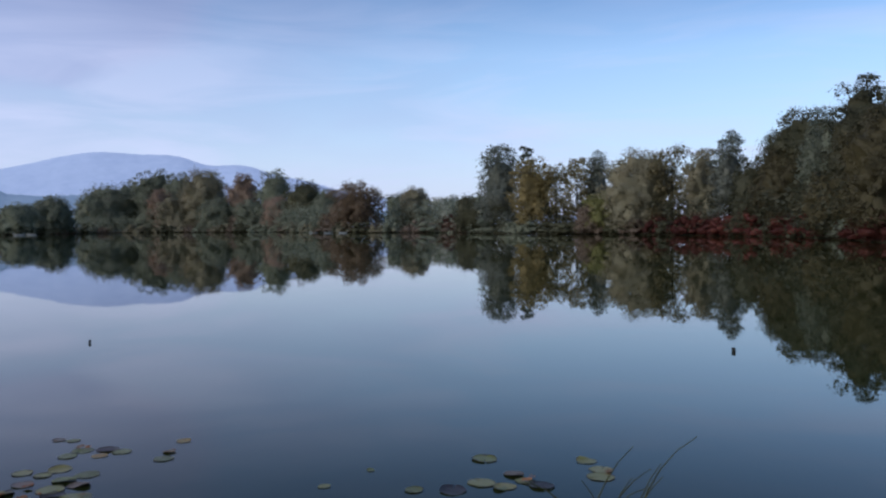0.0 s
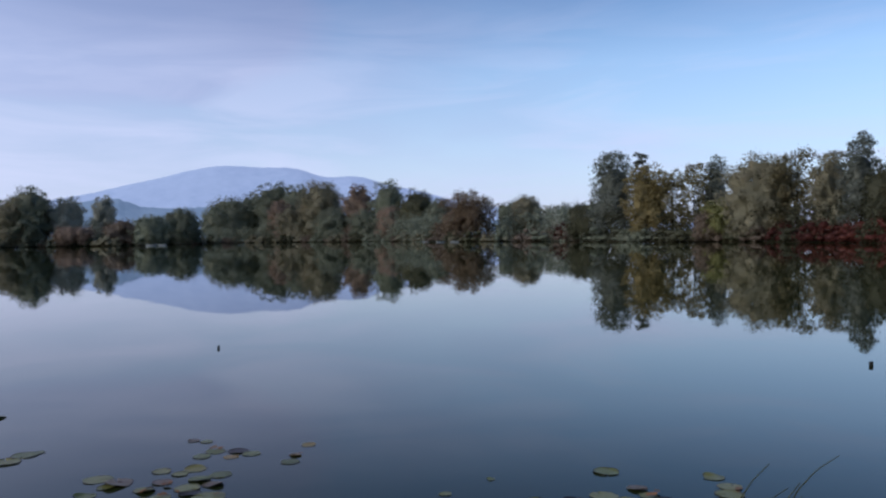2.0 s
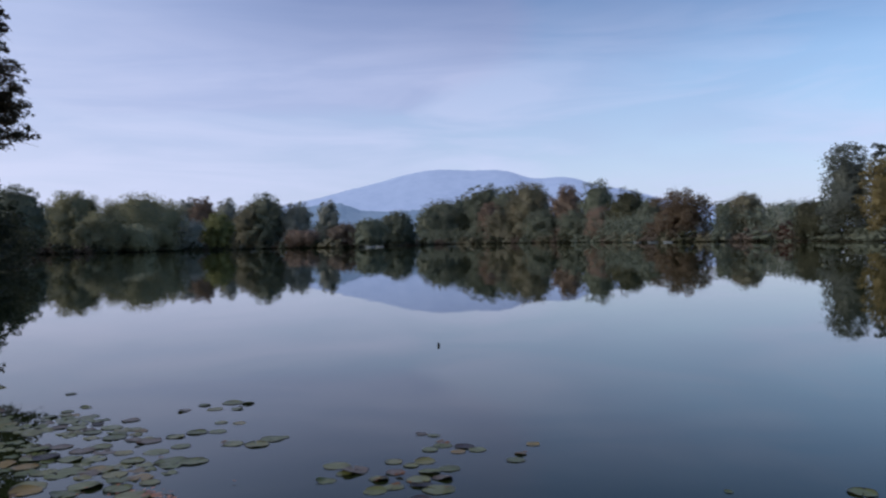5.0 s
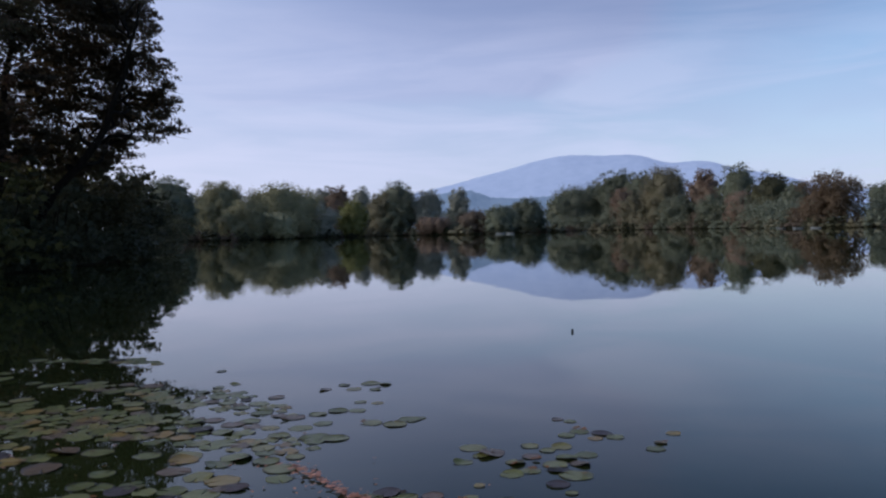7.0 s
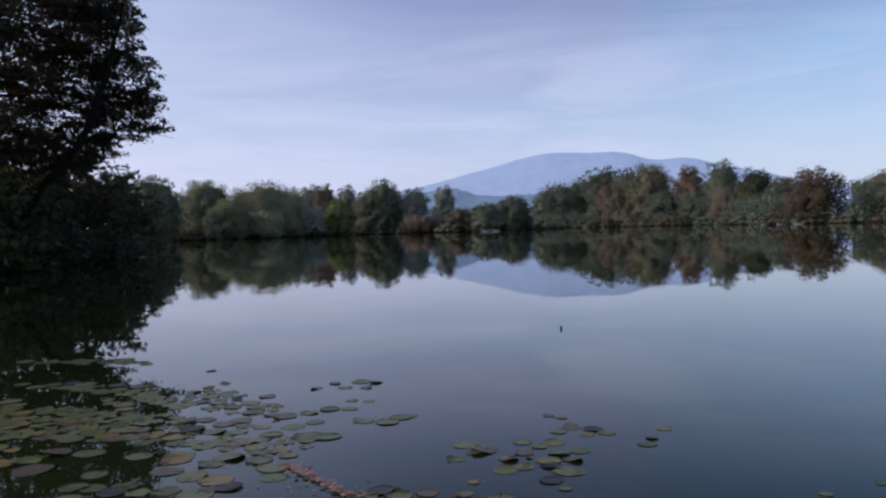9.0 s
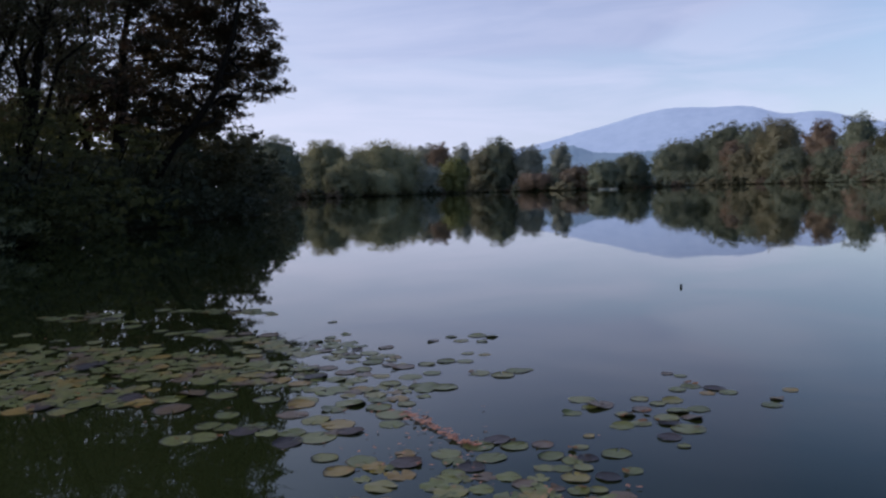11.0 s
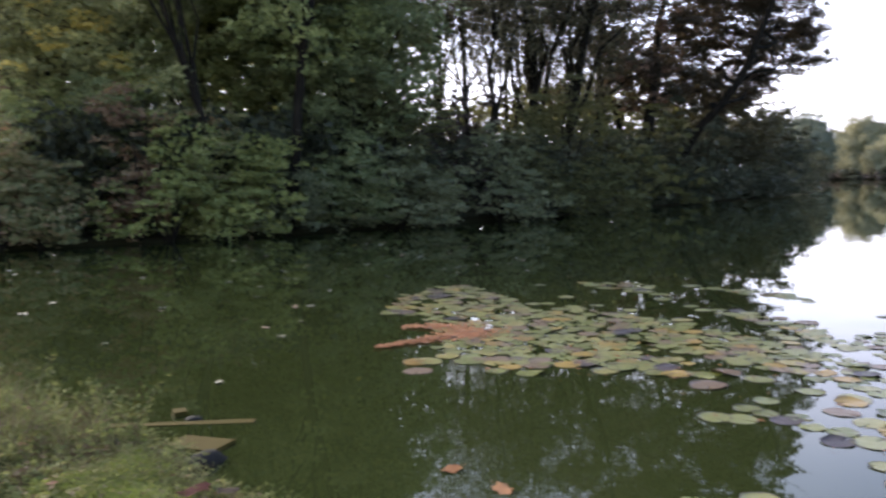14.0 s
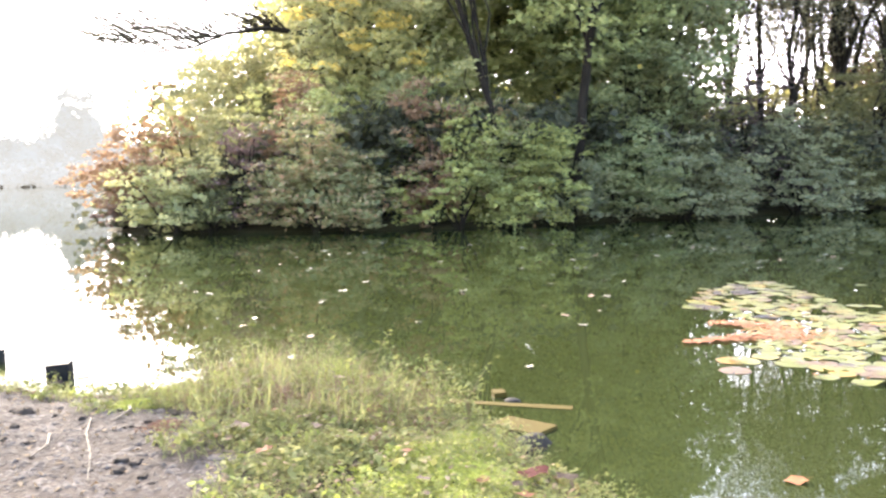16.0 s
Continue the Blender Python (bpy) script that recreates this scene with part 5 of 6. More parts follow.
def fallen_leaf_mesh(lobes, seed):
    """A lobed dry leaf with curled edge and stalk."""
    g = np.random.default_rng(seed)
    bm = bmesh.new()
    mid = bm.verts.new((0, 0, 0.02))
    ring = []
    n = 30
    for k in range(n):
        a = 2 * math.pi * k / n
        r = 0.5 * (0.86 + 0.14 * math.cos(lobes * a)) * (1.0 if k % 2 else 0.93) * (1.15 if math.cos(a) > 0.6 else 0.95)
        ring.append(bm.verts.new((r * math.cos(a) * 1.2, r * math.sin(a), 0.10 * r + 0.05 * math.sin(3 * a + g.uniform(0, 1)))))
    for k in range(n):
        bm.faces.new((mid, ring[k], ring[(k + 1) % n]))
    st = [bm.verts.new(v) for v in ((-0.45, 0.015, 0.05), (-0.45, -0.015, 0.05), (-0.95, 0, 0.09))]
    bm.faces.new(st)
    me = bpy.data.meshes.new("fallen_leaf")
    bm.to_mesh(me)
    bm.free()
    me.shade_smooth()
    return me


def leaf_piece(name, x, y, z, size, mat, seed, label, group=""):
    me = fallen_leaf_mesh(5 if seed % 2 else 7, seed)
    me.materials.append(mat)
    ob = new(name, me)
    g = random.Random(seed)
    ob.matrix_world = pose(x, y, z, g.uniform(-8, 8), g.uniform(-8, 8), g.uniform(0, 360)) @ Matrix.Diagonal((size, size, size, 1))
    return tagged(ob, label, "leaf", group)


ORANGE = plain("leaf_dry_orange", (0.15, 0.060, 0.024), (0.23, 0.110, 0.052), 0.7, spec=0.1)
CRIMSON = plain("leaf_dry_red", (0.0294, 0.0046, 0.0042), (0.0546, 0.0115, 0.0084), 0.8, spec=0.06)
STRAW = plain("leaf_dry_straw", (0.12, 0.10, 0.065), (0.22, 0.195, 0.14), 0.6, spec=0.2)
TAN = plain("leaf_dry_brown", (0.09, 0.048, 0.026), (0.17, 0.10, 0.055), 0.7)
# brown leaves darkened in colour so the strong exposure doesn't bleach them
DARK_BROWN = plain("leaf_dark_brown", (0.020, 0.012, 0.008), (0.050, 0.032, 0.022), 0.8, spec=0.1)
RUSSET_DRY = plain("leaf_dry_russet", (0.050, 0.018, 0.008), (0.085, 0.034, 0.014), 0.8, spec=0.1)
leaf_piece("fallen_leaf", -3.82, 1.02, 0.008, 0.095, ORANGE, 1, "orange-brown maple leaf afloat on green water")
leaf_piece("fallen_leaf", -3.5, 1.15, 0.008, 0.10, ORANGE, 2, "orange-brown maple leaf afloat on green water")
leaf_piece("fallen_leaf", -3.54, -0.19, 0.15, 0.14, CRIMSON, 3, "crimson maple leaf lying on the grass edge")
leaf_piece("fallen_leaf", -4.46, -0.97, 0.16, 0.08, ORANGE, 4, "orange maple leaf caught in the grass")
leaf_piece("fallen_leaf", -5.0, -1.05, 0.20, 0.08, CRIMSON, 5, "pale red leaf caught in the grass")
leaf_piece("fallen_leaf", -5.05, -1.25, 0.19, 0.08, TAN, 6, "brown dry leaf caught in the grass")
frng = np.random.default_rng(9)
for i in range(130):
    x, y = frng.uniform(-19, -5.5), frng.uniform(-5, 6)
    if lake_distance(np.array([[x, y]]))[0] > -0.5 or in_mat(x, y) or min((x - a) ** 2 + (y - b) ** 2 for a, b, s in placed) < 0.06:
        continue
    leaf_piece("fallen_leaf", x, y, 0.006, frng.uniform(0.04, 0.10), STRAW if frng.random() < 0.75 else TAN, 100 + i, "pale dry leaf afloat on the water", "leaves afloat on the inlet")

drift("leaf_drift", [(-3.6, 3.7), (-3.0, 3.4), (-2.4, 3.3), (-1.9, 3.1)], [0.25, 0.3, 0.3, 0.25], 80, 0.032, DRIFT["pink"], 44, "small pinkish leaves scattered among lily pads")
drift("leaf_drift", [(-8.6, 2.6), (-7.4, 2.9), (-6.2, 3.0), (-5.4, 3.4)], [0.5, 0.6, 0.6, 0.4], 70, 0.045, DRIFT["orange"], 45, "orange leaves scattered over lily pads")

orng = np.random.default_rng(19)
for i in range(60):
    x, y, r = placed[orng.integers(0, 300)] if i % 3 else placed[orng.integers(60, 160)]
    q = orng.normal(size=2) * r * 0.7
    leaf_piece("fallen_leaf", x + q[0], y + q[1], 0.014, orng.uniform(0.025, 0.06), (ORANGE, TAN, DARK_BROWN)[i % 3], 300 + i, "small autumn leaf lying on water lily leaves", "leaves on the lily pads")

# ---- posts, planks, boats ----
WOOD_DARK = plain("wet_dark_wood", (0.007, 0.006, 0.005), (0.022, 0.019, 0.016), 0.8, 14.0, 0.15)
WOOD_WET = plain("wet_ochre_wood", (0.030, 0.021, 0.004), (0.055, 0.040, 0.008), 0.8, 10.0, 0.06)


def worn_block(name, x, y, z0, z1, w, d, mat, seed, label, category, turn=0.0, tilt=0.0):
    """A worn timber: bevelled box with uneven, split ends."""
    g = random.Random(seed)
    bm = bmesh.new()
    bmesh.ops.create_cube(bm, size=1.0)
    h = z1 - z0
    for v in bm.verts:
        v.co.x = v.co.x * w + g.uniform(-1, 1) * 0.02 * min(w, d)
        v.co.y = v.co.y * d + g.uniform(-1, 1) * 0.02 * min(w, d)
        v.co.z = v.co.z * h + (g.uniform(-0.004, 0.004) if v.co.z > 0.4 else 0)
    bmesh.ops.bevel(bm, geom=[e for e in bm.edges if e.calc_face_angle(0) > 0.8], offset=0.03 * min(w, d, h), segments=1, affect="EDGES")
    me = bpy.data.meshes.new(name)
    bm.to_mesh(me)
    bm.free()
    me.materials.append(mat)
    ob = new(name, me)
    ob.matrix_world = pose(x, y, (z0 + z1) / 2, tilt, 0, turn)
    return tagged(ob, label, category)


worn_block("stake", -4.34, 10.83, -0.6, 0.045, 0.030, 0.030, WOOD_DARK, 1, "short dark wooden stake standing in the lake", "post", 20, 4)
worn_block("stake", 3.73, 9.6, -0.6, 0.045, 0.038, 0.034, WOOD_DARK, 2, "short dark wooden stake standing in the lake", "post", 50, -3)
worn_block("mooring_post", -5.66, -3.27, -0.3, 0.15, 0.15, 0.15, WOOD_DARK, 3, "squat black weathered post at the shore", "post", 12, 2)
worn_block("mooring_post", -6.37, -4.13, -0.3, 0.10, 0.11, 0.11, WOOD_DARK, 4, "squat black weathered post at the shore", "post", 30, 0)
worn_block("stake", -5.30, -0.27, -0.3, 0.03, 0.10, 0.08, WOOD_WET, 5, "ochre stake head just above the water", "post", 10, 0)
worn_block("plank", -5.10, -0.26, -0.02, 0.006, 0.07, 0.86, WOOD_WET, 6, "narrow ochre plank awash at the shore", "plank", -13, 0)
worn_block("plank", -4.66, -0.16, -0.03, 0.012, 0.20, 0.34, WOOD_WET, 7, "short ochre board lying in the shallow water", "plank", -40, 2)
worn_block("plank", -3.62, 0.03, -0.03, 0.02, 0.07, 0.6, WOOD_WET, 8, "ochre edging board along the bank", "plank", -75, 0)


def stone(x, y, z, size, seed, label):
    g = np.random.default_rng(seed)
    bm = bmesh.new()
    bmesh.ops.create_icosphere(bm, subdivisions=3, radius=1.0)
    ph = g.uniform(0, 6.28, 6)
    for v in bm.verts:
        c = v.co.copy()
        k = 1 + 0.14 * math.sin(2.3 * c.x + ph[0]) + 0.12 * math.sin(3.1 * c.y + ph[1]) + 0.09 * math.sin(4.7 * c.z + 2 * c.x + ph[2]) + 0.03 * math.sin(9 * c.y + 7 * c.x + ph[3])
        v.co = Vector((c.x * size[0] * k, c.y * size[1] * k, c.z * size[2] * k))
    me = bpy.data.meshes.new("stone")
    bm.to_mesh(me)
    bm.free()
    me.shade_smooth()
    me.materials.append(WOOD_DARK)
    ob = tagged(new("stone", me), label, "stone", "stones along the bank edge")
    ob.matrix_world = pose(x, y, z, 0, 0, g.uniform(0, 360))


stone(-4.33, -0.12, -0.02, (0.11, 0.09, 0.08), 9, "dark wet stone under the bank edge")
stone(-5.17, -0.18, -0.01, (0.05, 0.045, 0.03), 10, "small dark stone beside the plank")
for i, (dx, dy) in enumerate(((0.16, 0.06), (0.22, -0.05), (-0.14, 0.12), (0.05, 0.18), (-0.2, -0.04), (0.3, 0.05))):
    leaf_piece("fallen_leaf", -5.66 + dx, -3.27 + dy, 0.05, 0.09, DARK_BROWN, 400 + i, "brown leaf washed up against the post")

BOAT = plain("boat_paint", (0.22, 0.23, 0.23), (0.34, 0.35, 0.34), 0.5)


def rowing_boat(x, y, turn, size, label):
    bm = bmesh.new()
    n, rows = 13, []
    for i in range(n):
        u = -1 + 2 * i / (n - 1)
        half = 0.42 * (1 - abs(u) ** 2.6) + 0.02
        keel = 0.02 + 0.22 * abs(u) ** 3
        rows.append([bm.verts.new((u * 1.5, sgn * half * f, z)) for sgn, f, z in ((-1, 1.0, 0.42 + 0.1 * u * u), (-1, 0.75, keel + 0.1), (1, 0.0, keel), (1, 0.75, keel + 0.1), (1, 1.0, 0.42 + 0.1 * u * u), (1, 0.88, 0.40 + 0.1 * u * u), (1, 0.0, 0.12 + keel), (-1, 0.88, 0.40 + 0.1 * u * u))])
    for a, b in zip(rows[:-1], rows[1:]):
        for k in range(8):
            bm.faces.new((a[k], b[k], b[(k + 1) % 8], a[(k + 1) % 8]))
    me = bpy.data.meshes.new("rowing_boat")
    bm.to_mesh(me)
    bm.free()
    me.materials.append(BOAT)
    ob = tagged(new("rowing_boat", me), label, "boat", "boats on the far shore")
    ob.matrix_world = pose(x, y, -0.05, 0, 0, turn) @ Matrix.Diagonal((size, size, size, 1))


rowing_boat(-34.5, 222, 8, 0.75, "small pale rowing boat moored at the shore")
rowing_boat(-28.6, 208, 20, 0.8, "small pale rowing boat moored at the shore")
rowing_boat(-24.8, 207, -12, 0.8, "small pale rowing boat moored at the shore")
rowing_boat(-120, 234, 12, 1.1, "small pale rowing boat moored at the shore")
rowing_boat(-115, 231, -6, 1.0, "small pale rowing boat moored at the shore")


# ---- near bank: grass, weeds, stones, sedge ----
BLADE = leaf_material("grass_blade", (0.0480, 0.0560, 0.0160), (0.1480, 0.1560, 0.0540), (0.3350, 0.3080, 0.1420), 0.4, 4.5, 0.7, 0.1)
WEED = leaf_material("weed_leaf", (0.0539, 0.0616, 0.0216), (0.1257, 0.1308, 0.0475), (0.2437, 0.2180, 0.0929), 0.4, 2.5, 0.8, 0.06)
DRYG = leaf_material("dry_grass", (0.060, 0.040, 0.024), (0.14, 0.098, 0.060), (0.25, 0.195, 0.125), 0.2, 2.5, 0.85, 0.05)
SEDGE = leaf_material("sedge", (0.020, 0.024, 0.010), (0.045, 0.048, 0.020), (0.09, 0.085, 0.035), 0.2, 2.0)


def blades(g, roots, length, width, bend):
    """Tapered, bending grass blades: three quads each."""
    n = len(roots)
    a = g.uniform(0, 2 * np.pi, n)
    out = np.stack([np.cos(a), np.sin(a), np.zeros(n)], 1)
    side = np.stack([-np.sin(a), np.cos(a), np.zeros(n)], 1)
    L = (length * g.uniform(0.45, 1.25, n))[:, None]
    bd = (bend * g.uniform(0.2, 1.4, n))[:, None]
    vs = []
    for u, wf in ((0, 1.0), (0.4, 0.85), (0.75, 0.5), (1.0, 0.06)):
        c = roots + out * L * bd * u * u + np.array([0, 0, 1.0]) * L * (u - 0.35 * bd * u * u)
        vs += [c - side * width * wf / 2, c + side * width * wf / 2]
    v = np.stack(vs, 1).reshape(-1, 3)
    o = np.arange(n)[:, None] * 8
    f = np.concatenate([o + np.array([2 * k, 2 * k + 1, 2 * k + 3, 2 * k + 2]) for k in range(3)])
    return v, f


def bank_spots(g, n, keep, box=(-6.4, -1.0, -4.5, 1.3)):
    p = np.stack([g.uniform(box[0], box[1], n), g.uniform(box[2], box[3], n)], 1)
    if box[1] < 0:
        # thins out towards the trodden ground behind
        far = np.maximum((p[:, 0] - box[1] + 1.7) / 1.7, (box[2] + 1.2 - p[:, 1]) / 1.2)
        p = p[g.random(len(p)) > far]
    d = lake_distance(p)
    p = p[(d > 0.0) & keep(p, d)]
    return np.c_[p, land_height(p)]


def grassy(p, d):
    """Turf along the water and on the nose of the bank; bare gravel behind."""
    k = np.hypot(p[:, 0] + 2.6, p[:, 1] + 4.2) + 0.35 * wavy(p, 0.3, 8)
    return (k > 2.75) | ((d < 0.26 + 0.2 * wavy(p, 0.15, 9)) & (wavy(p, 0.09, 10) > -0.1))


g = np.random.default_rng(31)
r = bank_spots(g, 46000, lambda p, d: grassy(p, d) & (wavy(p, 0.12, 12) > -0.6))
tall = 0.075 + 0.05 * wavy(r[:, :2], 0.25, 14)
v, f = blades(g, r, np.clip(tall, 0.03, 0.16), 0.0034, 0.9)
tagged(new("grass", mesh_from("grass", v, f, BLADE)), "short fresh green grass on the bank edge", "grass", kind="stuff")
for box, n in (((-2.7, 6.0, -5.0, 2.6), 26000), ((-6.4, 0.4, -7.0, -3.3), 9000)):
    r = bank_spots(g, n, lambda p, d: grassy(p, d) & (wavy(p, 0.12, 12) > -0.6), box)
    v, f = blades(g, r, np.clip(0.07 + 0.05 * wavy(r[:, :2], 0.25, 14), 0.03, 0.14), 0.005, 0.9)
    v, f = joined([(v, f), leaves(g, r[::3] + np.array([0, 0, 0.03]), 0.026, up=0.8, aspect=0.45)])
    tagged(new("grass", mesh_from("grass", v, f, BLADE)), "short rough grass on the trodden shore", "grass", kind="stuff")
r = bank_spots(g, 20000, lambda p, d: grassy(p, d) & (p[:, 0] < -4.2) & (p[:, 1] < -0.6) & (p[:, 1] > -2.2))
v, f = blades(g, r[:560], 0.26, 0.006, 0.6)
tagged(new("tall_grass", mesh_from("tall_grass", v, f, BLADE)), "tall seeding grass tuft on the nose of the bank", "grass", kind="stuff")
v, f = blades(g, r[560:1100], 0.33, 0.0042, 1.2)
r3 = bank_spots(g, 16000, lambda p, d: grassy(p, d) & (wavy(p, 0.25, 41) > -0.1))
v, f = joined([(v, f), blades(g, r3, 0.13, 0.0028, 1.7)])
tagged(new("dry_grass", mesh_from("dry_grass", v, f, DRYG)), "straw-coloured dry stalks among the grass", "grass", kind="stuff")
r = bank_spots(g, 100000, lambda p, d: grassy(p, d) & (wavy(p, 0.22, 17) > -0.25))
r[:, 2] += g.uniform(0.01, 0.09, len(r)) * (1.2 + wavy(r[:, :2], 0.3, 18))
v, f = leaves(g, r, 0.021, up=0.8, aspect=0.45)
r2 = bank_spots(g, 2600, lambda p, d: grassy(p, d) & (wavy(p, 0.3, 21) > 0.1))
r2 = np.repeat(r2, 14, 0) + g.normal(size=(len(r2) * 14, 3)) * np.array([0.025, 0.025, 0.018]) + np.array([0, 0, 0.045])
v2, f2 = leaves(g, r2, 0.030, up=0.6, aspect=0.45)
v, f = joined([(v, f), (v2, f2)])
tagged(new("weeds", mesh_from("weeds", v, f, WEED)), "small leafy weeds matted on the bank", "weeds", kind="stuff")
r = bank_spots(g, 5000, lambda p, d: np.ones(len(p), bool))
r[:, 2] += 0.008
v, f = leaves(g, np.concatenate([r[:900], bank_spots(g, 5000, lambda p, d: grassy(p, d) & (wavy(p, 0.2, 25) > 0.0)) + np.array([0, 0, 0.06])]), 0.032, up=1.5)
tagged(new("leaf_litter", mesh_from("leaf_litter", v, f, DRYG)), "dry brown leaf litter on the bank", "leaves", kind="stuff")

LIMEG = leaf_material("lime_grass", (0.0938, 0.1188, 0.0251), (0.1831, 0.2127, 0.0484), (0.3318, 0.3395, 0.0988), 0.45, 3.0, 0.7, 0.1)
RUSTY = leaf_material("rusty_weed", (0.055, 0.030, 0.022), (0.115, 0.066, 0.045), (0.20, 0.13, 0.085), 0.3, 4.0, 0.8, 0.05)


def tuft(x, y, r, n, h, mat, leafy, seed, label):
    """A cushion of fine blades and small leaves, highest in its middle."""
    g = np.random.default_rng(seed)
    p = np.array([[x, y]]) + g.normal(size=(n, 2)) * r * 0.5
    p = p[lake_distance(p) > 0.0]
    k = np.exp(-((p[:, 0] - x) ** 2 + (p[:, 1] - y) ** 2) / (r * r))
    root = np.c_[p, land_height(p) - 0.01]
    hh = h * (0.35 + 0.65 * k)
    v, f = blades(g, root, hh, 0.003, 0.8)
    m = int(len(p) * leafy)
    c = root[g.integers(0, len(p), m)]
    c = c + np.c_[g.normal(size=(m, 2)) * 0.015, g.uniform(0.2, 1.0, m) * h * 0.75 * (0.35 + 0.65 * np.exp(-((c[:, 0] - x) ** 2 + (c[:, 1] - y) ** 2) / (r * r)))]
    v, f = joined([(v, f), leaves(g, c, 0.018, up=0.5, aspect=0.45)])
    tagged(new("grass_tuft", mesh_from("grass_tuft", v, f, mat)), label, "grass", kind="stuff")


tuft(-5.2, -1.28, 0.16, 500, 0.26, LIMEG, 0.3, 1, "tall fresh green grass tuft on the bank")
for i, (x, y, r, h) in enumerate(((-3.72, -0.58, 0.30, 0.11), (-3.48, -0.42, 0.26, 0.12), (-3.3, -0.72, 0.28, 0.10), (-4.0, -0.45, 0.24, 0.10), (-3.1, -0.45, 0.25, 0.10), (-4.6, -2.3, 0.14, 0.06), (-5.1, -2.3, 0.14, 0.07))):
    tuft(x, y, r, 850, h, LIMEG, 2.0, 10 + i, "low lime-green weedy cushion at the water's edge")
for i, (x, y, r, h) in enumerate(((-4.15, -1.5, 0.22, 0.14), (-4.4, -1.2, 0.26, 0.12), (-3.85, -1.1, 0.26, 0.10), (-4.85, -1.0, 0.26, 0.16), (-5.35, -0.85, 0.22, 0.18), (-3.6, -1.25, 0.22, 0.08), (-5.3, -1.9, 0.18, 0.10))):
    tuft(x, y, r, 560, h, WEED, 2.6, 30 + i, "green leafy weeds in a low cushion on the bank")
for i, (x, y, r, h) in enumerate(((-4.68, -1.54, 0.14, 0.14), (-4.44, -0.88, 0.18, 0.10), (-5.45, -1.2, 0.18, 0.22), (-4.3, -0.7, 0.14, 0.09), (-5.0, -0.72, 0.16, 0.16), (-3.95, -0.85, 0.14, 0.08), (-4.2, -2.0, 0.12, 0.04), (-4.9, -2.1, 0.10, 0.04))):
    tuft(x, y, r, 260, h, RUSTY, 3.0, 50 + i, "rusty brown withered weeds on the bank")

STONE = leaf_material("pebble_stone", (0.0218, 0.0176, 0.0136), (0.0605, 0.0504, 0.0416), (0.1260, 0.1075, 0.0896), 0.0, 6.0, 0.9, 0.1)


def pebbles(seed, n):
    g = np.random.default_rng(seed)
    r = bank_spots(g, n, lambda p, d: ~grassy(p, d))
    base = np.array([(1, 0, 0), (0.3, 0.95, 0), (-0.8, 0.6, 0), (-0.8, -0.6, 0), (0.3, -0.95, 0), (0.1, 0.05, 0.8)])
    k = len(r)
    s = (g.gamma(1.8, 0.0031, k) + 0.003)[:, None, None]
    a = g.uniform(0, 6.28, k)
    c, si = np.cos(a), np.sin(a)
    b = base[None] * g.uniform(0.7, 1.2, (k, 6, 1)) * s * np.array([1.2, 0.9, 0.8])
    rot = np.stack([b[..., 0] * c[:, None] - b[..., 1] * si[:, None], b[..., 0] * si[:, None] + b[..., 1] * c[:, None], b[..., 2]], -1)
    v = (rot + r[:, None, :]).reshape(-1, 3)
    o = np.arange(k)[:, None] * 6
    f = np.concatenate([o + np.array([i, (i + 1) % 5, 5]) for i in range(5)])
    tagged(new("gravel", mesh_from("gravel", v, f, STONE)), "loose grey gravel on the trodden landing", "gravel", kind="stuff")


pebbles(51, 64000)


def twig(pts, r, label):
    v, f = tube(pts, np.linspace(r, r * 0.4, len(pts)), 5)
    tagged(new("fallen_twig", mesh_from("fallen_twig", v, f, plain("twig_wood", (0.06, 0.045, 0.03), (0.11, 0.085, 0.06), 0.8), True)), label, "twig")


def on_land(x, y, lift=0.012):
    return (x, y, float(land_height(np.array([[x, y]]))[0]) + lift)


twig([on_land(-4.35, -2.45), on_land(-4.1, -2.36), on_land(-3.8, -2.2), on_land(-3.45, -2.05)], 0.0045, "pale dry twig lying on the gravel")
twig([on_land(-4.05, -2.52), on_land(-3.9, -2.45), on_land(-3.72, -2.44)], 0.006, "pale broken stick lying on the gravel")
twig([on_land(-4.6, -2.35), on_land(-4.45, -2.28), on_land(-4.3, -2.3)], 0.011, "greenish stick at the gravel's edge")


def sedge_tuft(x, y, seed):
    g = np.random.default_rng(seed)
    tuft = tagged(new("sedge_tuft"), "thin dark sedge blades arching over the water", "reeds")
    tuft.matrix_world = pose(x, y, -0.1)
    for az, length, bend in ((0, 0.84, 0.26), (6, 0.90, 0.34), (-10, 0.72, 0.40), (178, 0.74, 0.42), (20, 0.74, 0.25), (-20, 0.68, 0.2), (150, 0.68, 0.45), (172, 0.64, 0.22), (12, 0.74, 0.36), (-5, 0.70, 0.25)):
        a = radians(az)
        out = np.array([math.cos(a), math.sin(a), 0])
        u = np.linspace(0, 1, 9)[:, None]
        root = np.array([g.uniform(-0.16, 0.10), g.uniform(-0.05, 0.05), 0])
        c = root + out * length * bend * u ** 2.4 + np.array([0, 0, 1.0]) * length * 0.97 * (u - 0.45 * bend * u ** 4)
        v, f = tube(c, np.linspace(0.006, 0.0016, 9), 4)
        child("blade", mesh_from("blade", v, f, SEDGE), tuft)


sedge_tuft(0.99, 3.25, 3)


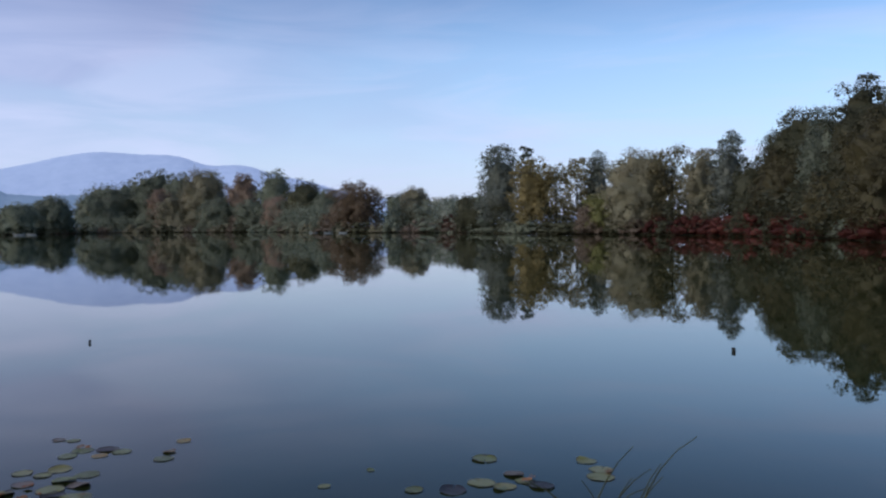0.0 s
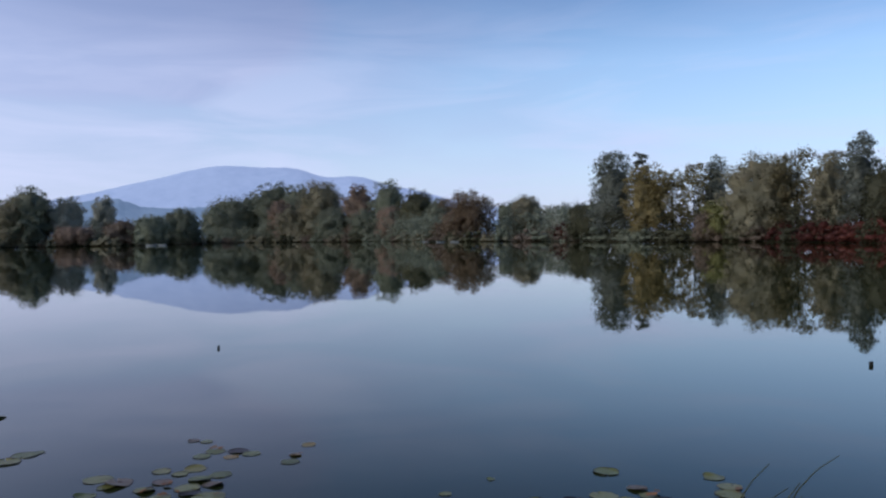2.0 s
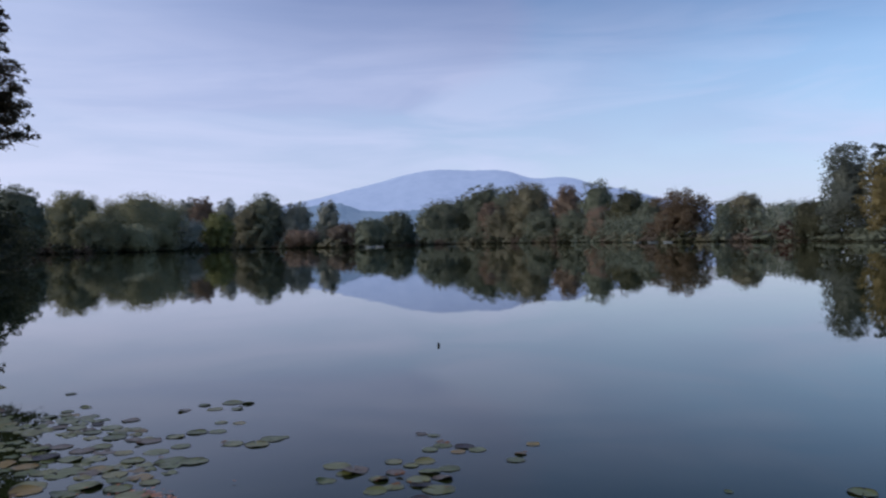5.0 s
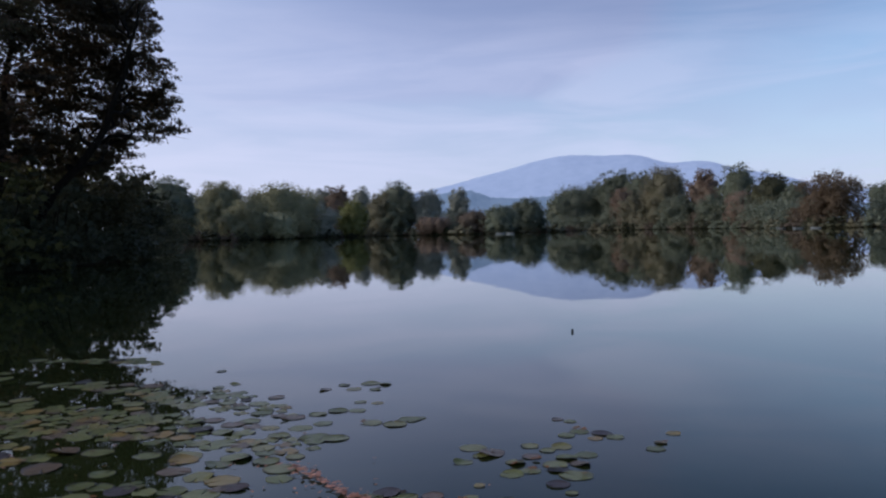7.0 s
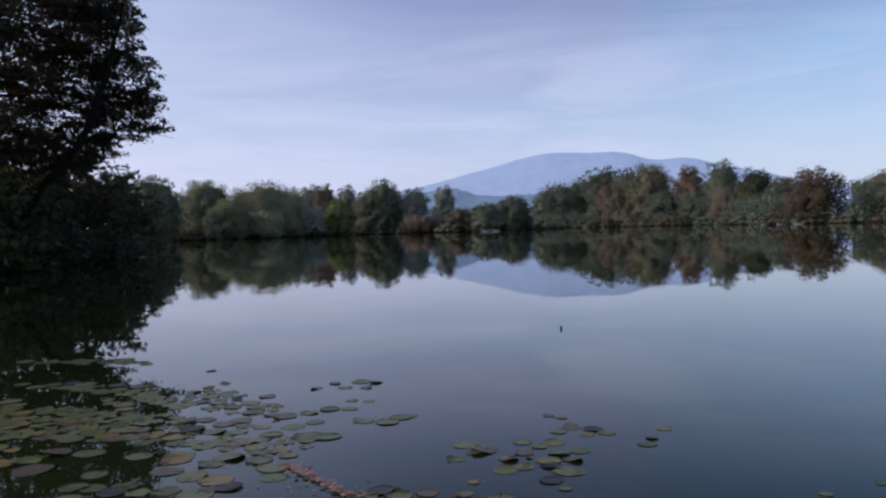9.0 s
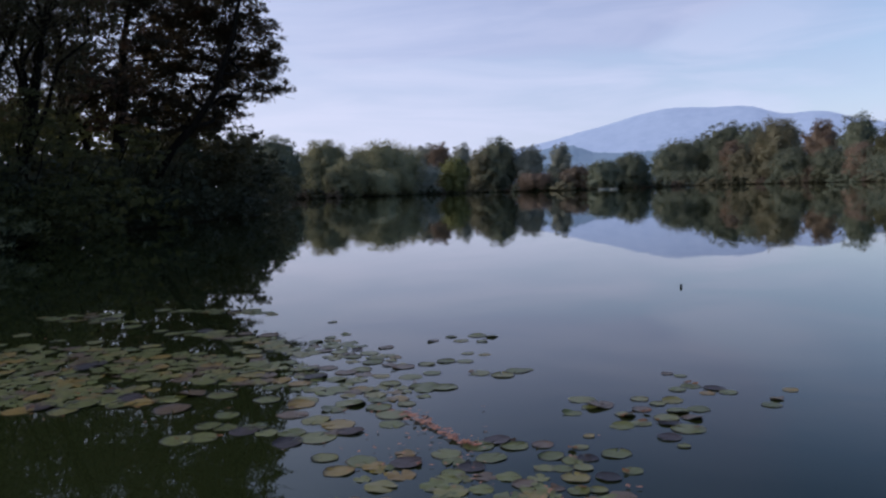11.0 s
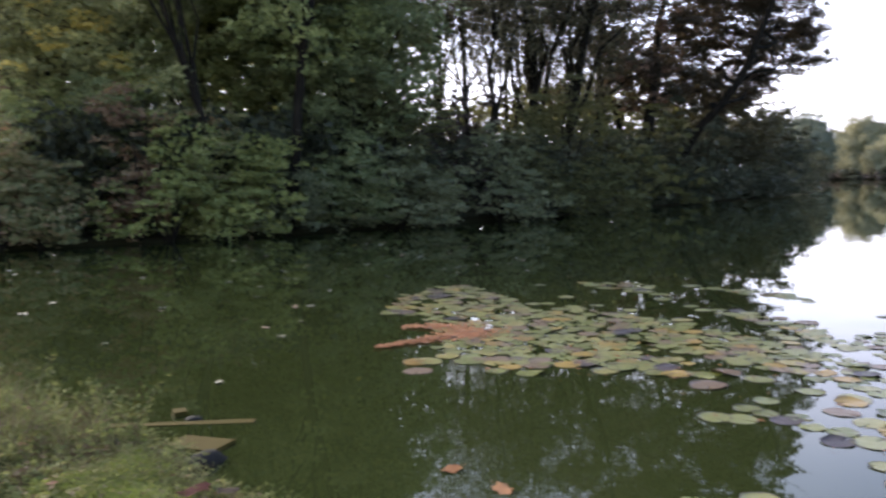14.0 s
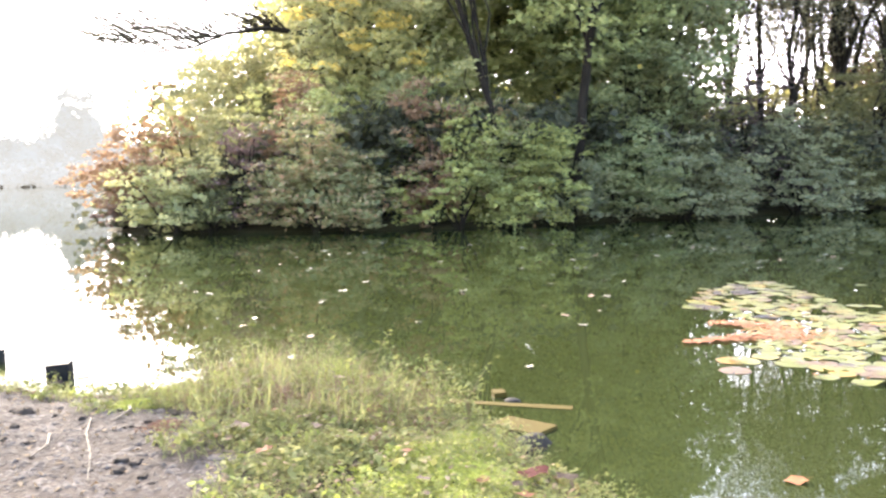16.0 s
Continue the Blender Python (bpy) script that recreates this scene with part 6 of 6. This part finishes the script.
# ---- bare overhanging branch of the ochre tree ----
def overhang(parent, seed):
    g = np.random.default_rng(seed)
    def at(az, el, d):
        return np.array([-math.sin(radians(az)) * d - 0.16, math.cos(radians(az)) * d - 0.45, 1.41 + d * math.tan(radians(el))])
    main = np.array([at(98, 8.6, 27), at(100.5, 9.4, 26.5), at(103.5, 9.7, 26), at(106.1, 9.3, 25.5), at(108.2, 8.4, 25.3), at(111.3, 7.8, 25)])
    fork = np.array([at(106.3, 9.2, 25.5), at(109, 8.9, 25.2), at(111.8, 8.5, 25), at(113.6, 8.4, 24.8)])
    parts = [tube(main, np.linspace(0.10, 0.018, 6), 7), tube(fork, np.linspace(0.035, 0.010, 4), 6)]
    tips = []
    for i in range(200):
        s = g.uniform(0.3, 1.0) * 5
        k = min(4, int(s))
        p = main[k] * (1 - s + k) + main[k + 1] * (s - k) if g.random() < 0.65 else fork[0] + (fork[3] - fork[0]) * g.uniform(0, 1)
        reach = g.uniform(0.3, 1.0) ** 1.3
        fan = np.array([g.normal() * 0.5 + 0.5 * reach, -3.6 * reach + g.normal() * 0.35, 2.6 * reach * g.uniform(0.0, 1.0)])
        u = np.linspace(0, 1, 6)[:, None]
        lp = p + fan * u + np.array([0, 0, 0.55 * reach]) * (u - u ** 2) * 2 + g.normal(size=(6, 3)) * 0.03 * u
        parts.append(tube(lp, np.linspace(0.016, 0.009, 6), 4))
        tips += [lp[2], lp[3], lp[4], lp[5]]
    inv = np.array(parent.matrix_world.translation)
    v, f = joined(parts)
    child("branch", mesh_from("branch", v - inv, f, BARK, True), parent, "bare dark branch reaching out over the water")
    c = np.repeat(np.array(tips), 3, 0) + g.normal(size=(len(tips) * 3, 3)) * 0.14
    v, f = leaves(g, c, 0.075, aspect=0.3)
    child("sprays", mesh_from("sprays", v - inv, f, LEAF["umber"]), parent, "thin withered leaf sprays")


overhang(ash, 15)


def yellow_sprays(parent, seed, spots):
    """Clear yellow leaf clusters hanging in a green tree."""
    g = np.random.default_rng(seed)
    o = np.array(parent.matrix_world.translation)
    lobes = [(*(seen_at(az, el, 23.6) - o), k, k, k * 0.7) for az, el, k in spots]
    cl, p, face = crown_points(g, lobes, 10 * len(spots), int(4 + 40 * lobes[0][3]), lobes[0][3] * 0.5, 0.6)
    v, f = leaves(g, p, 0.085, aspect=0.6, face=face)
    child("yellow_leaves", mesh_from("yellow_leaves", v, f, LEAF["amber"]), parent, "clear yellow autumn leaf clusters")


yellow_sprays(ash, 16, ((104.2, 11.6, 0.45), (102.2, 10.4, 0.4), (98.2, 8.9, 0.45), (100.6, 7.2, 0.35), (103.3, 7.6, 0.3), (96.2, 10.2, 0.4), (99.6, 11.4, 0.4), (92.4, 6.2, 0.3), (94.6, 7.6, 0.3)))
yellow_sprays(green_tree, 17, ((79.6, 6.8, 0.05), (82.8, 9.0, 0.05), (79.7, -2.5, 0.05)))


# ---- tall seeding weeds on the nose of the bank ----
def weed_stem(x, y, h, lean, seed):
    g = np.random.default_rng(seed)
    plant = tagged(new("weed_plant"), "tall seeding weed with small leaves on the bank", "plant", "tall weeds on the bank")
    plant.matrix_world = pose(*on_land(x, y, -0.01))
    u = np.linspace(0, 1, 8)[:, None]
    a = g.uniform(0, 6.28)
    c = np.array([math.cos(a), math.sin(a), 0]) * h * lean * u ** 2 + np.array([0, 0, 1.0]) * h * u
    c[1:] += g.normal(size=(7, 3)) * 0.006
    v, f = tube(c, np.linspace(0.004, 0.0012, 8), 5)
    child("stem", mesh_from("stem", v, f, DRYG), plant)
    k = g.integers(2, 8, 42)
    p = c[k] + g.normal(size=(42, 3)) * np.array([0.022, 0.022, 0.03])
    v, f = leaves(g, p, 0.03, up=0.3, aspect=0.45)
    tagged(child("leafage", mesh_from("leafage", v, f, WEED), plant), "small green leaves and seeds along the stem", kind="stuff")


def rosettes(seed, n, size, mat, label):
    """Broad-leaved weeds: low rosettes of pointed leaves between the grasses."""
    g = np.random.default_rng(seed)
    r = bank_spots(g, n * 3, lambda p, d: grassy(p, d) & (wavy(p, 0.2, seed) > -0.2))[:n]
    k = 11
    a = g.uniform(0, 6.28, (len(r), k))
    rise = g.uniform(0.1, 1.0, (len(r), k))
    out = np.stack([np.cos(a), np.sin(a), rise], -1)
    c = np.repeat(r, k, 0) + (out * size * g.uniform(0.5, 1.1, (len(r), k, 1))).reshape(-1, 3) + np.array([0, 0, 0.02])
    v, f = leaves(g, c, size, up=0.9, aspect=0.5)
    tagged(new("weeds", mesh_from("weeds", v, f, mat)), label, "weeds", kind="stuff")


rosettes(83, 420, 0.045, BLADE, "broad-leaved green weeds among the grass")
rosettes(84, 240, 0.055, WEED, "broad-leaved dull green weeds among the grass")
rosettes(85, 200, 0.038, LIMEG, "fresh light green weeds among the grass")


def clods(seed, n):
    """Dark lumps of earth on the trodden ground and along the water."""
    g = np.random.default_rng(seed)
    r = bank_spots(g, n, lambda p, d: (~grassy(p, d)) | (d < 0.3))
    parts = []
    for x, y, z in r:
        k = 0.006 + g.gamma(1.6, 0.006)
        sq = np.array([g.uniform(0.8, 1.5), g.uniform(0.8, 1.3), g.uniform(0.45, 0.8)])
        ph = g.uniform(0, 6.28, 2)
        w = 1 + 0.25 * np.sin(4 * BALL_V[:, :1] + ph[0]) + 0.2 * np.sin(5 * BALL_V[:, 1:2] + 3 * BALL_V[:, 2:] + ph[1])
        parts.append((BALL_V * w * k * sq + np.array([x, y, z + k * 0.2]), BALL_F))
    v, f = joined(parts)
    tagged(new("earth_clods", mesh_from("earth_clods", v, f, EARTH)), "dark lumps of earth on the landing place", "earth", kind="stuff")


clods(86, 900)
lrng = np.random.default_rng(87)
for i, (x, y, z) in enumerate(bank_spots(lrng, 400, lambda p, d: grassy(p, d) & (p[:, 0] < -3.0) & (p[:, 1] > -2.6))[:34]):
    leaf_piece("fallen_leaf", x, y, z + lrng.uniform(0.03, 0.09), lrng.uniform(0.05, 0.085), (DARK_BROWN, DARK_BROWN, RUSSET_DRY, DARK_BROWN)[i % 4], 500 + i, "dry brown leaf lying in the grass", "dry leaves on the bank")

wrng = np.random.default_rng(71)
for i in range(16):
    x, y = wrng.uniform(-4.9, -4.1), wrng.uniform(-1.0, -0.42)
    if lake_distance(np.array([[x, y]]))[0] > 0.03:
        weed_stem(x, y, wrng.uniform(0.2, 0.38), wrng.uniform(0.4, 1.0), 360 + i)
for i in range(26):
    x, y = wrng.uniform(-5.6, -4.4), wrng.uniform(-2.0, -0.55)
    if lake_distance(np.array([[x, y]]))[0] > 0.05:
        weed_stem(x, y, wrng.uniform(0.16, 0.36), wrng.uniform(0.1, 0.6), 300 + i)
